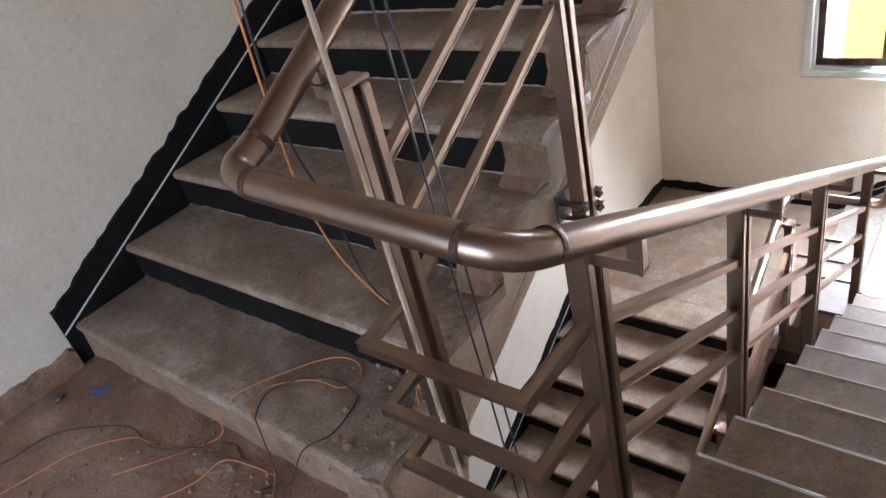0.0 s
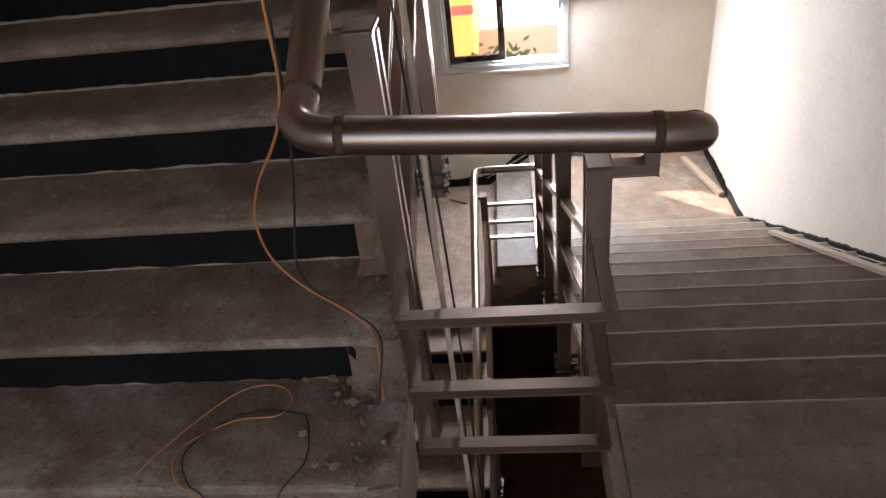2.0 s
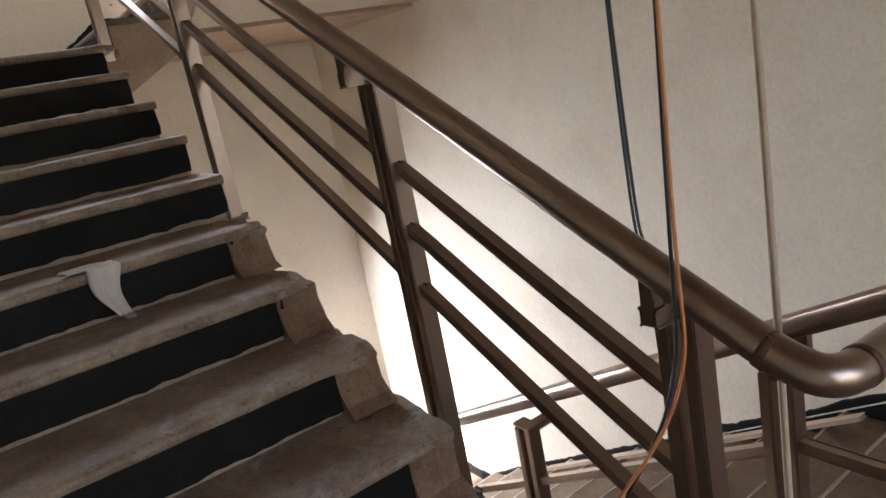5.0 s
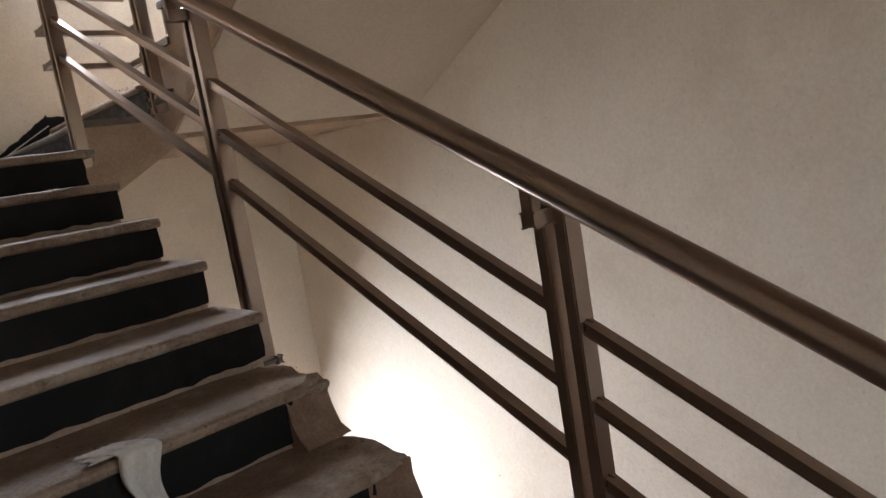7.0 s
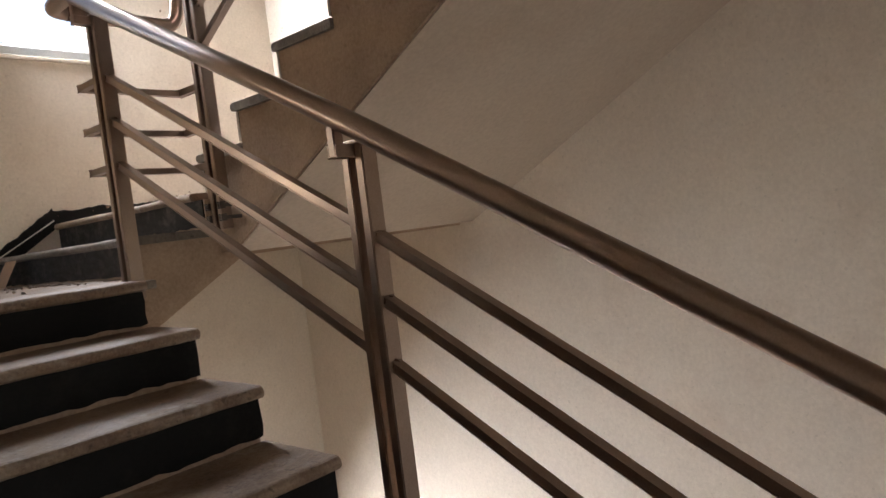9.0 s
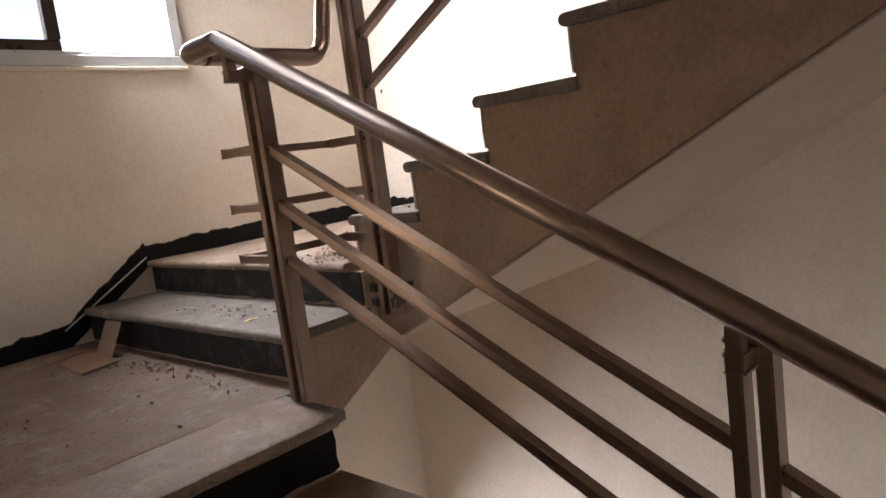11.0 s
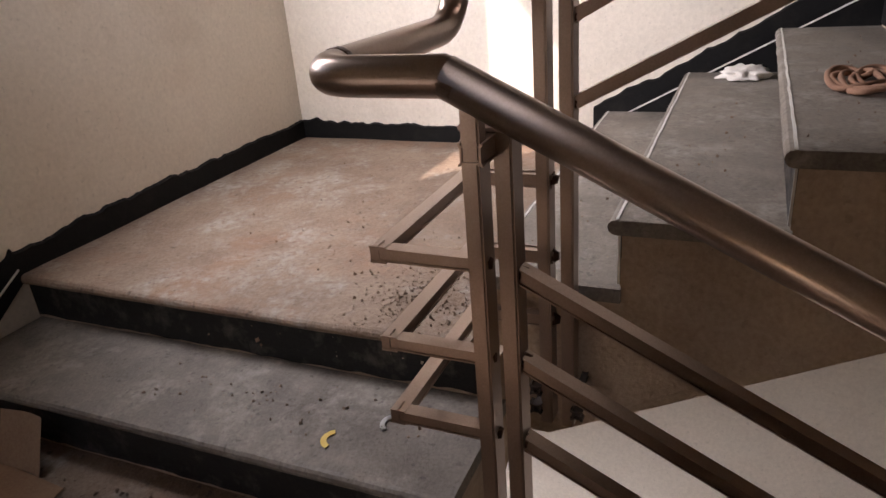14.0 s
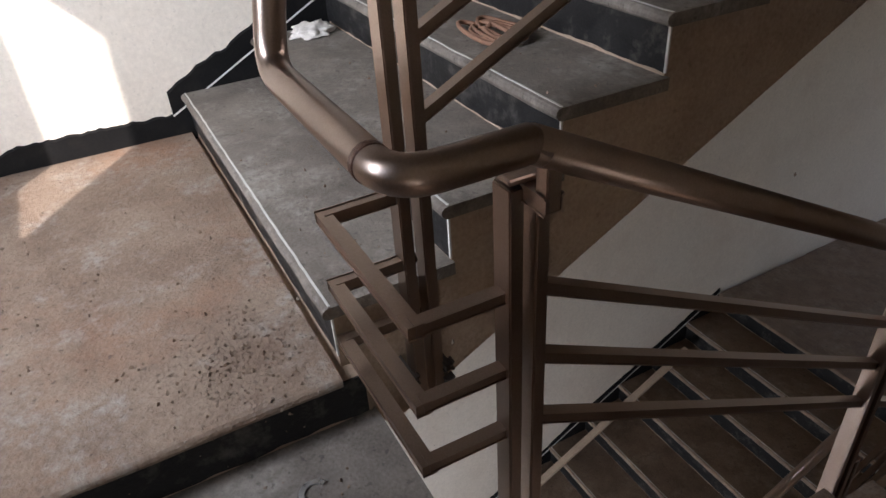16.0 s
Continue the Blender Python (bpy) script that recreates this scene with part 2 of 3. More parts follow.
WINS = [(window_sill_z(zo), window_sill_z(zo) + 1.04) for zo in (0, -ST)]
bm = bmesh.new()
VY0, VY1, VZ0, VZ1 = 4.25, 5.0, 2.2, 2.82
box((XL - WT, YB - WT, ZLO), (XL, VY0, ZHI), bm=bm)
box((XL - WT, VY1, ZLO), (XL, YF + WT, ZHI), bm=bm)
box((XL - WT, VY0, ZLO), (XL, VY1, VZ0), bm=bm)
box((XL - WT, VY0, VZ1), (XL, VY1, ZHI), bm=bm)
tagged(link_mesh("wall_left", bm, M_WALL), "cream plastered stairwell wall beside the lower flight", "wall", kind="structure")
tagged(link_mesh("wall_right", box((XR, YB - WT, ZLO), (XR + WT, YF + WT, ZHI)), M_WALL), "cream plastered stairwell wall with sun patches", "wall", kind="structure")
bm = bmesh.new()
box((XL, YF, ZLO), (WX0, YF + 0.09, ZHI), bm=bm)
box((WX1, YF, ZLO), (XR, YF + 0.09, ZHI), bm=bm)
zz = [ZLO, WINS[1][0], WINS[1][1], WINS[0][0], WINS[0][1], ZHI]
for a, b in ((zz[0], zz[1]), (zz[2], zz[3]), (zz[4], zz[5])):
    box((WX0, YF, a), (WX1, YF + 0.09, b), bm=bm)
bmesh.ops.remove_doubles(bm, verts=bm.verts[:], dist=0.0005)
tagged(link_mesh("wall_far", bm, M_WALL), "cream plastered end wall with stair windows", "wall", kind="structure")
# unseen back wall; its opening is made up to hold the fill lamp
bm = bmesh.new()
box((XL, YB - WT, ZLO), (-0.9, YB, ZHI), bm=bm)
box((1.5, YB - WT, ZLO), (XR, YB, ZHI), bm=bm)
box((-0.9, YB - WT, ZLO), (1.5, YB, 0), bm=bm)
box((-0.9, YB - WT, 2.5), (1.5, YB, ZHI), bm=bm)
tagged(link_mesh("wall_back", bm, M_WALL), "cream plastered wall behind the floor landing, unseen, with an added opening", "wall", kind="structure")
# ceiling out of view, added to keep the sky's light out of the well
tagged(link_mesh("ceiling", box((XL, YB, ZHI), (XR, YF, ZHI + 0.2)), M_WALL), "plain plastered stairwell ceiling, unseen, added to shut out the sky", "ceiling", kind="structure")
YD0 = YV - 11 * GV
for zo, nm in ((0, "floor"), (-ST, "floor_lower"), (ST, "floor_upper")):
    bm = bmesh.new()
    box((XL, YB, zo - 0.2), (0.5, 0.02, zo), bm=bm)
    # slab added across the bottom to stop light leaking in from below
    if zo == -ST:
        box((XL, 0.02, zo - 0.2), (XR, YF, zo - 0.1), bm=bm)
    fl = tagged(link_mesh(nm, bm, M_DIRT), "dirty concrete floor landing with reddish dust", "floor", kind="structure")
    part("stone_slab", prism(nose(YD0 + 0.004, -0.62, zo, 0.034, -1), 0.535, XR - 0.012, cuts=30), M_TREAD_D, fl, "brown stone slab at the head of the flight")
    part("slab", box((0.5, YB, zo - 0.2), (XR, YD0 - 0.02, zo - 0.036)), M_TAN, fl)
    part("stone_slab", box((0.503, YB, zo - 0.034), (XR, -0.624, zo - 0.0015), 0.002), M_TREAD_D, fl)


# ---------------------------------------------------------------- windows
def window(zo):
    z0, z1 = window_sill_z(zo), window_sill_z(zo) + 1.04
    w = empty("window_1" if zo == 0 else "window_2", "pale aluminium casement window with one dark sash standing open", "window", "structure", (0.27, YF, z0))

    def p(name, bm, mat, par=None, label=""):
        ob = part(name, bm, mat, par or w, label)
        if par is None:
            ob.location = -w.location
        return ob
    f = bmesh.new()
    y0, y1 = YF - 0.012, YF + 0.07
    box((WX0 - 0.03, y0, z0 - 0.03), (WX1 + 0.03, y1, z0 + 0.022), 0.004, f)
    box((WX0 - 0.03, y0, z1 - 0.022), (WX1 + 0.03, y1, z1 + 0.03), 0.004, f)
    box((WX0 - 0.03, y0, z0 + 0.022), (WX0 + 0.03, y1, z1 - 0.022), 0.004, f)
    box((WX1 - 0.03, y0, z0 + 0.022), (WX1 + 0.03, y1, z1 - 0.022), 0.004, f)
    p("window_frame", f, M_ALU)
    f = bmesh.new()
    box((WX0 + 0.03, y0 + 0.03, z0 + 0.022), (WX1 - 0.03, y1 + 0.03, z0 + 0.045), 0.003, f)
    box((WX0 + 0.03, y0 + 0.03, z0 + 0.045), (WX0 + 0.055, y1 + 0.03, z1 - 0.03), 0.003, f)
    box((WX1 - 0.055, y0 + 0.03, z0 + 0.045), (WX1 - 0.03, y1 + 0.03, z1 - 0.03), 0.003, f)
    p("inner_frame", f, M_ALU)
    sx0, sx1 = WX0 + 0.055, 0.27
    f = bmesh.new()
    ya, yb = YF + 0.05, YF + 0.09
    box((sx0, ya, z0 + 0.045), (sx1, yb, z0 + 0.10), 0.004, f)
    box((sx0, ya, z1 - 0.08), (sx1, yb, z1 - 0.025), 0.004, f)
    box((sx0, ya, z0 + 0.10), (sx0 + 0.05, yb, z1 - 0.08), 0.004, f)
    box((sx1 - 0.06, ya - 0.012, z0 + 0.10), (sx1, yb, z1 - 0.08), 0.004, f)
    s = p("sash", f, M_SASH, None, "dark brown window sash")
    g = part("pane", box((sx0 + 0.05, ya + 0.016, z0 + 0.10), (sx1 - 0.06, ya + 0.022, z1 - 0.08)), M_GLASS, s)
    part("handle", box((sx1 - 0.045, ya - 0.045, z0 + 0.42), (sx1 - 0.02, ya - 0.012, z0 + 0.54), 0.006), M_SASH, s)
    p("window_sill", box((WX0 - 0.035, YF - 0.02, z0 - 0.055), (WX1 + 0.035, YF + 0.01, z0 - 0.031), 0.005), M_WALL)


window(0)
window(-ST)


# ---------------------------------------------------------------- stairs
def flight_u(zo):
    st = empty("stair_flight", "lower stair flight with dusty stone treads and black painted risers" if zo == 0 else "stair flight below with pale treads and black risers", "stairs", "structure")
    prof = [(0.02, zo + 0.0)]
    for k in range(1, 13):
        y = (k - 1) * G + 0.022
        prof += [(y, zo + k * R - 0.034)]
        if k < 12:
            prof += [(y + G, zo + k * R - 0.034)]
    yt = 11 * G + 0.022
    prof += [(yt + 0.36, zo + 12 * R - 0.034), (yt + 0.36, zo + 12 * R - 0.29), (yt + 0.1, zo + 12 * R - 0.29)]
    prof += [(0.35, zo - 0.02), (0.3, zo - 0.19), (0.02, zo - 0.19)]

    def rough(co, t):
        if t > 0.96:
            e = 0.012 * rnd(co, 9) + 0.01 * rnd(co, 25)
            return co + Vector((e, e * 0.6, e * 0.5))
        return co
    part("stringer", prism(prof, XL, -0.012, cuts=30, wobble=rough), M_TAN, st, "bare tan rendered stair slab")
    for k in range(1, 13):
        y0, z = (k - 1) * G - 0.004, zo + k * R
        y1 = k * G + 0.024 if k < 12 else 11 * G + 0.3
        worn = k <= 7

        def wear(co, t, k=k, y0=y0, z=z, worn=worn):
            x = co.x
            if worn and x > -0.16:
                d = min(1, (x + 0.16) / 0.16)
                e = 0.018 * rnd(co, 11, k) + 0.012 * rnd(co, 31, k)
                co = co + Vector((0.6 * e * d, 0, (e - 0.006) * d))
                if co.y < y0 + 0.05:
                    co.y += d * (0.012 + 0.02 * rnd((x, z, k), 14, k))
                    co.z -= 0.010 * d
            else:
                co = co + Vector((0, 0.0025 * rnd(co, 18, k), 0.0018 * rnd(co, 13, k)))
            return co
        n = 44
        prof2 = nose(y0, y1, z, 0.036, 1)
        # extra rows over the top so the wear shows
        top = [(y1 + (y0 + 0.018 - y1) * i / 7, z) for i in range(7)]
        prof2 = top[:1] + prof2[1:] + top[:0:-1]
        part("tread", prism(prof2, XL + 0.012, 0.004, cuts=n, wobble=wear), M_TREAD, st, smooth=False)
        if worn:
            yb = y0 + 0.034
            pe = [(yb, z - 0.02), (y0 + 0.014, z - 0.02), (y0 + 0.013, z - 0.06), (y0 + 0.006, z - 0.10), (y0 - 0.012, z - 0.135), (y0 - 0.055, z - 0.158), (yb, z - 0.158)]
            part("step_end", prism(pe, -0.135, 0.002, cuts=9, wobble=lambda co, t, k=k: co + Vector((0.006 * rnd(co, 20, k), 0.016 * rnd(co, 13, k) + 0.008 * rnd(co, 40, k), 0.004 * rnd(co, 30, k)))), M_CONC, st, "broken bare concrete step end")
        # painted riser with a brushed, ragged end
        xe = (-0.115 + 0.012 * rnd((k, 0, 0), 3.3)) if worn else -0.004
        if k == 1 and zo == 0:
            part("riser", prism([(y0 + 0.010, z - 0.16), (y0 + 0.024, z - 0.16), (y0 + 0.024, z - 0.034), (y0 + 0.010, z - 0.034)], XL + 0.012, -0.02, cuts=30,
                                wobble=lambda co, t: co + Vector((0, 0.012 * rnd(co, 8), 0))), M_CONC, st, "bare rough concrete riser")
            continue

        def ragged(co, t, xe=xe, z=z, k=k):
            if t > 0.97:
                co = co + Vector((0.012 * rnd(co, 22, k), 0, 0))
            if co.z < z - 0.1:
                co = co + Vector((0, 0, 0.008 + 0.009 * rnd(co, 20, k)))
            return co
        rows = [z - 0.155, z - 0.12, z - 0.075, z - 0.034]
        pr = [(y0 + (0.0215 if not worn else 0.014), q) for q in rows] + [(y0 + 0.030, rows[-1]), (y0 + 0.030, rows[0])]
        part("riser", prism(pr, XL + 0.012, xe, cuts=60, wobble=ragged), M_BLACK, st, "black painted riser")
    return st


def flight_v(zq, xe, tread_mat, label):
    st = empty("stair_flight", label, "stairs", "structure")
    prof = [(YV - 0.022, zq - 0.0)]
    for j in range(1, 13):
        y = YV - (j - 1) * GV - 0.022
        prof += [(y, zq + j * R - 0.034)]
        if j < 12:
            prof += [(y - GV, zq + j * R - 0.034)]
    yend = YV - 11 * GV - 0.022
    prof += [(yend - 0.04, zq + 12 * R - 0.034), (yend - 0.04, zq + 12 * R - 0.2), (yend + 0.12, zq - 0.265 + (YV - 0.17 - yend - 0.12) * 0.522)]
    # underside parallel to the steps
    prof += [(YV - 0.17, zq - 0.265), (YV - 0.022, zq - 0.265)]

    def rough(co, t):
        if t < 0.03:
            e = 0.006 * rnd(co, 9) + 0.004 * rnd(co, 25)
            return co + Vector((e, e * 0.4, e * 0.3))
        return co
    part("stringer", prism(prof, xe + 0.016, XR, cuts=24, wobble=rough), M_TAN, st, "tan rendered stair slab")
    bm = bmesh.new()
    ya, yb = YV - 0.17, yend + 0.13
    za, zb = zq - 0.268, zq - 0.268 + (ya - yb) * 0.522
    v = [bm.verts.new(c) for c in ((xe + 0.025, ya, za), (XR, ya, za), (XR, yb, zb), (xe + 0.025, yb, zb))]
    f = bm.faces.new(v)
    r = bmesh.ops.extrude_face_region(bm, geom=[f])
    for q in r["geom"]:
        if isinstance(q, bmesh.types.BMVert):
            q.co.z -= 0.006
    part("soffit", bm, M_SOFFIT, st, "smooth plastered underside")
    for j in range(1, 13):
        y0, z = YV - (j - 1) * GV + 0.004, zq + j * R
        y1 = y0 - GV - 0.03

        def wear(co, t, j=j):
            return co + Vector((0.004 * rnd(co, 20, j) if t == 0 else 0, 0.0025 * rnd(co, 18, j), 0.0016 * rnd(co, 13, j)))
        if j < 12:
            part("tread", prism(nose(y0, y1, z, 0.034, -1), xe, XR - 0.012, cuts=40, wobble=wear), tread_mat, st)
            part("nosing_line", prism([(y0 - 0.016, z + 0.0005), (y0 - 0.016, z + 0.002), (y0 - 0.022, z + 0.002), (y0 - 0.022, z + 0.0005)], xe + 0.004, XR - 0.014, cuts=40, wobble=wear), M_JOINT, st, "pale strip along the nosing edge")

        def ragged(co, t, z=z, j=j):
            if co.z < z - 0.1:
                co = co + Vector((0, 0, 0.006 + 0.006 * rnd(co, 20, j)))
            return co
        yr = y0 - 0.0215
        part("riser", prism([(yr, z - 0.156), (yr, z - 0.034), (yr - 0.006, z - 0.034), (yr - 0.006, z - 0.156)], xe + 0.016, XR - 0.012, cuts=50, wobble=ragged), M_BLACKD, st, "scuffed black stone riser")
        part("joint", prism([(yr + 0.001, z - 0.15), (yr + 0.001, z - 0.034), (yr - 0.004, z - 0.034), (yr - 0.004, z - 0.15)], xe + 0.008, xe + 0.0155), M_JOINT, st, "white cement joint")
    return st


def turn(zo):
    """Quarter landing, two turning steps and the second quarter landing."""
    st = empty("stair_landing", "two quarter landings joined by two black-faced steps, dusty and littered with grit", "landing", "structure")
    zt = zo + 12 * R
    yq = 11 * G + 0.022

    def uneven(co, t):
        return co + Vector((0, 0, 0.003 * rnd(co, 5) + 0.0015 * rnd(co, 21)))
    # first landing
    bm = box((XL, yq + 0.32, zt - 0.29), (X13 + 0.03, YF, zt - 0.035))
    part("slab", bm, M_TAN, st)
    bm = bmesh.new()
    prism([(yq + 0.28 + (YF - yq - 0.28) * i / 20, zt) for i in range(21)] + [(YF, zt - 0.03), (yq + 0.28, zt - 0.03)], XL + 0.01, X13 + 0.02, cuts=24, bm=bm, wobble=uneven)
    part("landing_floor", bm, M_LAND, st, "dusty stone landing floor")
    part("corner_tile", box((-0.02, yq + 0.0, zt - 0.033), (0.05, yq + 0.34, zt - 0.003), 0.004), M_TREAD_G, st)
    # turning steps
    for i, (xa, xb) in enumerate(((X13, X14), (X14, XR))):
        z = zt + (i + 1) * R
        pts = nose(xa - 0.004, xb + 0.03 if i == 0 else XR - 0.01, z, 0.034, 1)
        if i == 1:
            pts = [(XR - 0.01 + (xa + 0.016 - XR + 0.01) * q / 20, z) for q in range(21)][:1] + pts[1:] + [(XR - 0.01 + (xa + 0.016 - XR + 0.01) * q / 20, z) for q in range(21)][:0:-1]
        part("tread" if i == 0 else "landing_floor", prism(pts, YFAS - 0.008 if i == 0 else YFAS + 0.07, YF - 0.01, axis="y", cuts=30, wobble=uneven), M_TREAD_G if i == 0 else M_LAND, st,
             "grey stone turning tread" if i == 0 else "dusty stone landing floor lit by the window")

        def ragged(co, t, z=z, i=i):
            if co.z < z - 0.1:
                co = co + Vector((0, 0, 0.006 + 0.008 * rnd(co, 20, i)))
            return co
        xr = xa + 0.018
        part("riser", prism([(xr, z - 0.157), (xr, z - 0.034), (xr + 0.006, z - 0.034), (xr + 0.006, z - 0.157)], YFAS + 0.012, YF - 0.012, axis="y", cuts=50, wobble=ragged), M_BLACKD, st, "scuffed black stone riser")
    # slab under the turning steps, rising towards the second landing
    x1 = X13 + 0.022
    prof = [(x1, zt - 0.04), (x1, zt + R - 0.034), (X14 + 0.024, zt + R - 0.034), (X14 + 0.024, zt + 2 * R - 0.034), (XR, zt + 2 * R - 0.034),
            (XR, zt + 2 * R - 0.29), (0.62, zt + 2 * R - 0.29), (0.05, zt - 0.29), (0.0, zt - 0.29), (0.0, zt - 0.04)]

    def rough(co, t):
        if t < 0.05:
            e = 0.006 * rnd(co, 9) + 0.004 * rnd(co, 25)
            return co + Vector((e * 0.4, e, e * 0.4))
        return co
    part("fascia", prism(prof, YFAS, YF, axis="y", cuts=12, wobble=rough), M_TAN, st, "bare tan rendered slab edge")
    return st


flight_u(0)
flight_u(-ST)
flight_v(-12 * R, 0.535, M_TREAD_D, "descending stair flight with brown stone treads and pale nosings")
flight_v(14 * R, 0.50, M_TREAD_G, "ascending stair flight with grey stone treads and black risers")
turn(0)
turn(-ST)


# ---------------------------------------------------------------- skirtings
def band(name, line, h0, h1, plane, axis, inward, mat, label, n=160, th=0.012, kk=0):
    """A skirting on a wall along a line of (along, z), from h0 below to h1 above it, with a broken upper edge."""
    bm = bmesh.new()
    rows = []
    for i in range(n + 1):
        t = i / n * (len(line) - 1)
        a = min(int(t), len(line) - 2)
        f = t - a
        s = line[a][0] * (1 - f) + line[a + 1][0] * f
        z = line[a][1] * (1 - f) + line[a + 1][1] * f
        top = z + h1 + 0.018 * rnd((s, z, 0), 5, kk) + 0.013 * rnd((s, z, 0), 17, kk) + 0.006 * rnd((s, z, 0), 45, kk)
        ring = []
        for d, zc in ((0, z - h0), (th, z - h0), (th, top - 0.006), (0, top)):
            co = (plane + inward * d, s, zc) if axis == "x" else (s, plane + inward * d, zc)
            ring.append(bm.verts.new(co))
        rows.append(ring)
    for a, b in zip(rows, rows[1:]):
        for k in range(4):
            bm.faces.new((a[k], a[(k + 1) % 4], b[(k + 1) % 4], b[k]))
    bm.faces.new(rows[0][::-1])
    bm.faces.new(rows[-1])
    return tagged(link_mesh(name, bm, mat), label, "skirting", kind="structure")


def joint_line(parent_name, a, b, plane, axis, inward, off):
    p = [(plane + inward * 0.0135, a[0], a[1] + off), (plane + inward * 0.0135, b[0], b[1] + off)] if axis == "x" else [(a[0], plane + inward * 0.0135, a[1] + off), (b[0], plane + inward * 0.0135, b[1] + off)]
    ob = link_mesh("joint", bar(p[0], p[1], 0.004, 0.006, 0), M_JOINT, bpy.data.objects[parent_name], "white cement joint")
    return ob


for zo, tag in ((0, ""), (-ST, "_lower")):
    la, lb = (-0.05, zo + 0.16 - 0.05 * SL), (11 * G, zo + 12 * R)
    ob = band("baseboard_flight" + tag, [la, lb], 0.16, 0.112, XL, "x", 1, M_BLACK, "black painted skirting climbing beside the steps", kk=1)
    joint_line(ob.name, la, lb, XL, "x", 1, 0.012)
    band("baseboard_landing" + tag, [(11 * G, zo + 12 * R), (YF, zo + 12 * R)], 0.02, 0.10, XL, "x", 1, M_BLACK, "black skirting along the landing wall", kk=2)
    ob = band("baseboard_turn" + tag, [(XL, zo + 12 * R), (X13 - 0.33, zo + 12 * R), (X13 - 0.08, zo + 12 * R + 0.03), (X14, zo + 14 * R)], 0.03, 0.085, YF, "y", -1, M_BLACK, "black skirting stepping up the end wall", kk=3)
    joint_line(ob.name, (X13 - 0.1, zo + 12 * R + 0.06), (X14, zo + 14 * R), YF, "y", -1, 0.02)
    band("baseboard_end" + tag, [(X14, zo + 14 * R), (XR, zo + 14 * R)], 0.02, 0.085, YF, "y", -1, M_BLACK, "black skirting along the end wall", kk=4)
    band("baseboard_side" + tag, [(YF, zo + 14 * R), (YV + 0.05, zo + 14 * R)], 0.02, 0.085, XR, "x", -1, M_BLACK, "black skirting beside the upper landing", kk=5)
    la, lb = (YV + 0.05, zo + 15 * R - 0.09), (YD0, zo + 26 * R)
    ob = band("baseboard_upper_flight" + tag, [la, lb], 0.17, 0.10 if zo == 0 else 0.05, XR, "x", -1, M_BLACK, "black skirting climbing beside the upper steps", kk=6)
    joint_line(ob.name, la, lb, XR, "x", -1, 0.01)


band("baseboard_floor", [(-1.6, 0.0), (-0.055, 0.0)], 0.0, 0.075, XL, "x", 1, M_DIRT, "broken dirty plaster foot of the wall", kk=9, th=0.03)


# ---------------------------------------------------------------- railing
rail = empty("stair_railing", "welded brushed steel stair railing with round handrail and burnt welds", "railing")
RP = 0.0285
HU = 0.863


def zu(y, zo):
    return zo + R + SL * y


def lift(y):
    """How far the welded railing rises above the line of the steps."""
    k = ((-1.0, 0.0), (0.05, 0.0), (1.06, 0.018), (2.3, 0.052), (3.6, 0.038), (9.0, 0.038))
    for (a, p), (b, q) in zip(k, k[1:]):
        if y <= b:
            return p + (q - p) * (y - a) / (b - a)


def zv(y, zq):
    return zq + R + SV * (YV - y)


def weld(p, parent, r=0.013):
    bm = bmesh.new()
    bmesh.ops.create_icosphere(bm, subdivisions=1, radius=r)
    for v in bm.verts:
        v.co = Vector(p) + v.co * (1 + 0.3 * rnd(v.co + Vector(p), 60))
    part("weld_bead", bm, M_WELD, parent, "burnt brown weld", smooth=True)


def collar(p, d, parent, r=RP):
    d = Vector(d).normalized()
    p = Vector(p)
    part("weld_ring", sweep([p - d * 0.007, p - d * 0.003, p + d * 0.003, p + d * 0.007], r + 0.0012, 18), M_WELD, parent, "heat-darkened weld ring", smooth=True)


def post(x, y, z_top, z_foot, side, rail_x, rail_z, plate_x, foot=True):
    """Twin tubes standing at (x, y), with a cranked arm to the handrail and a bolted foot plate."""
    bm = bmesh.new()
    for dy in (-0.0245, 0.0245):
        box((x - 0.025, y + dy - 0.0135, z_foot), (x + 0.025, y + dy + 0.0135, z_top - (0.012 if dy > 0 else 0)), 0.003, bm, 2)
    p = part("post", bm, M_STEEL, rail, "post of two square steel tubes")
    a = bmesh.new()
    zc = z_top - 0.02
    bar((x, y, zc), (rail_x + side * 0.012, y, zc), 0.03, 0.026, 0.003, a)
    bar((rail_x, y, zc - 0.012), (rail_x, y, rail_z - RP * 0.7), 0.03, 0.026, 0.003, a, up=(0, 1, 0))
    part("bracket", a, M_STEEL, p, "cranked handrail bracket")
    part("cap", box((x - 0.027, y - 0.04, z_top - 0.005), (x + 0.027, y + 0.04, z_top + 0.006), 0.003), M_STEEL, p)
    weld((x + side * 0.026, y, zc), p, 0.011)
    if foot:
        bm = bmesh.new()
        lo, hi = sorted((plate_x, plate_x - side * -0.008))
        box((lo, y - 0.06, z_foot + 0.02), (hi, y + 0.06, z_foot + 0.12), 0.002, bm)
        part("foot_plate", bm, M_BOLT, p, "dark bolted fixing plate")
        for dz in (0.045, 0.095):
            for dy in (-0.047, 0.047):
                b = bmesh.new()
                bar((plate_x, y + dy, z_foot + dz), (x - side * 0.034, y + dy, z_foot + dz), 0.010, 0.010, 0.002, b)
                bar((x - side * 0.02, y + dy, z_foot + dz), (x - side * 0.034, y + dy, z_foot + dz), 0.02, 0.02, 0.004, b)
                part("bolt", b, M_BOLT, p)
    return p


XU, XD = 0.055, 0.442           # post lines on the two sides of the well
XUP = -0.012                     # handrail line of the lower flight
Y_P = (0.238, 1.03, 2.282, 3.566)


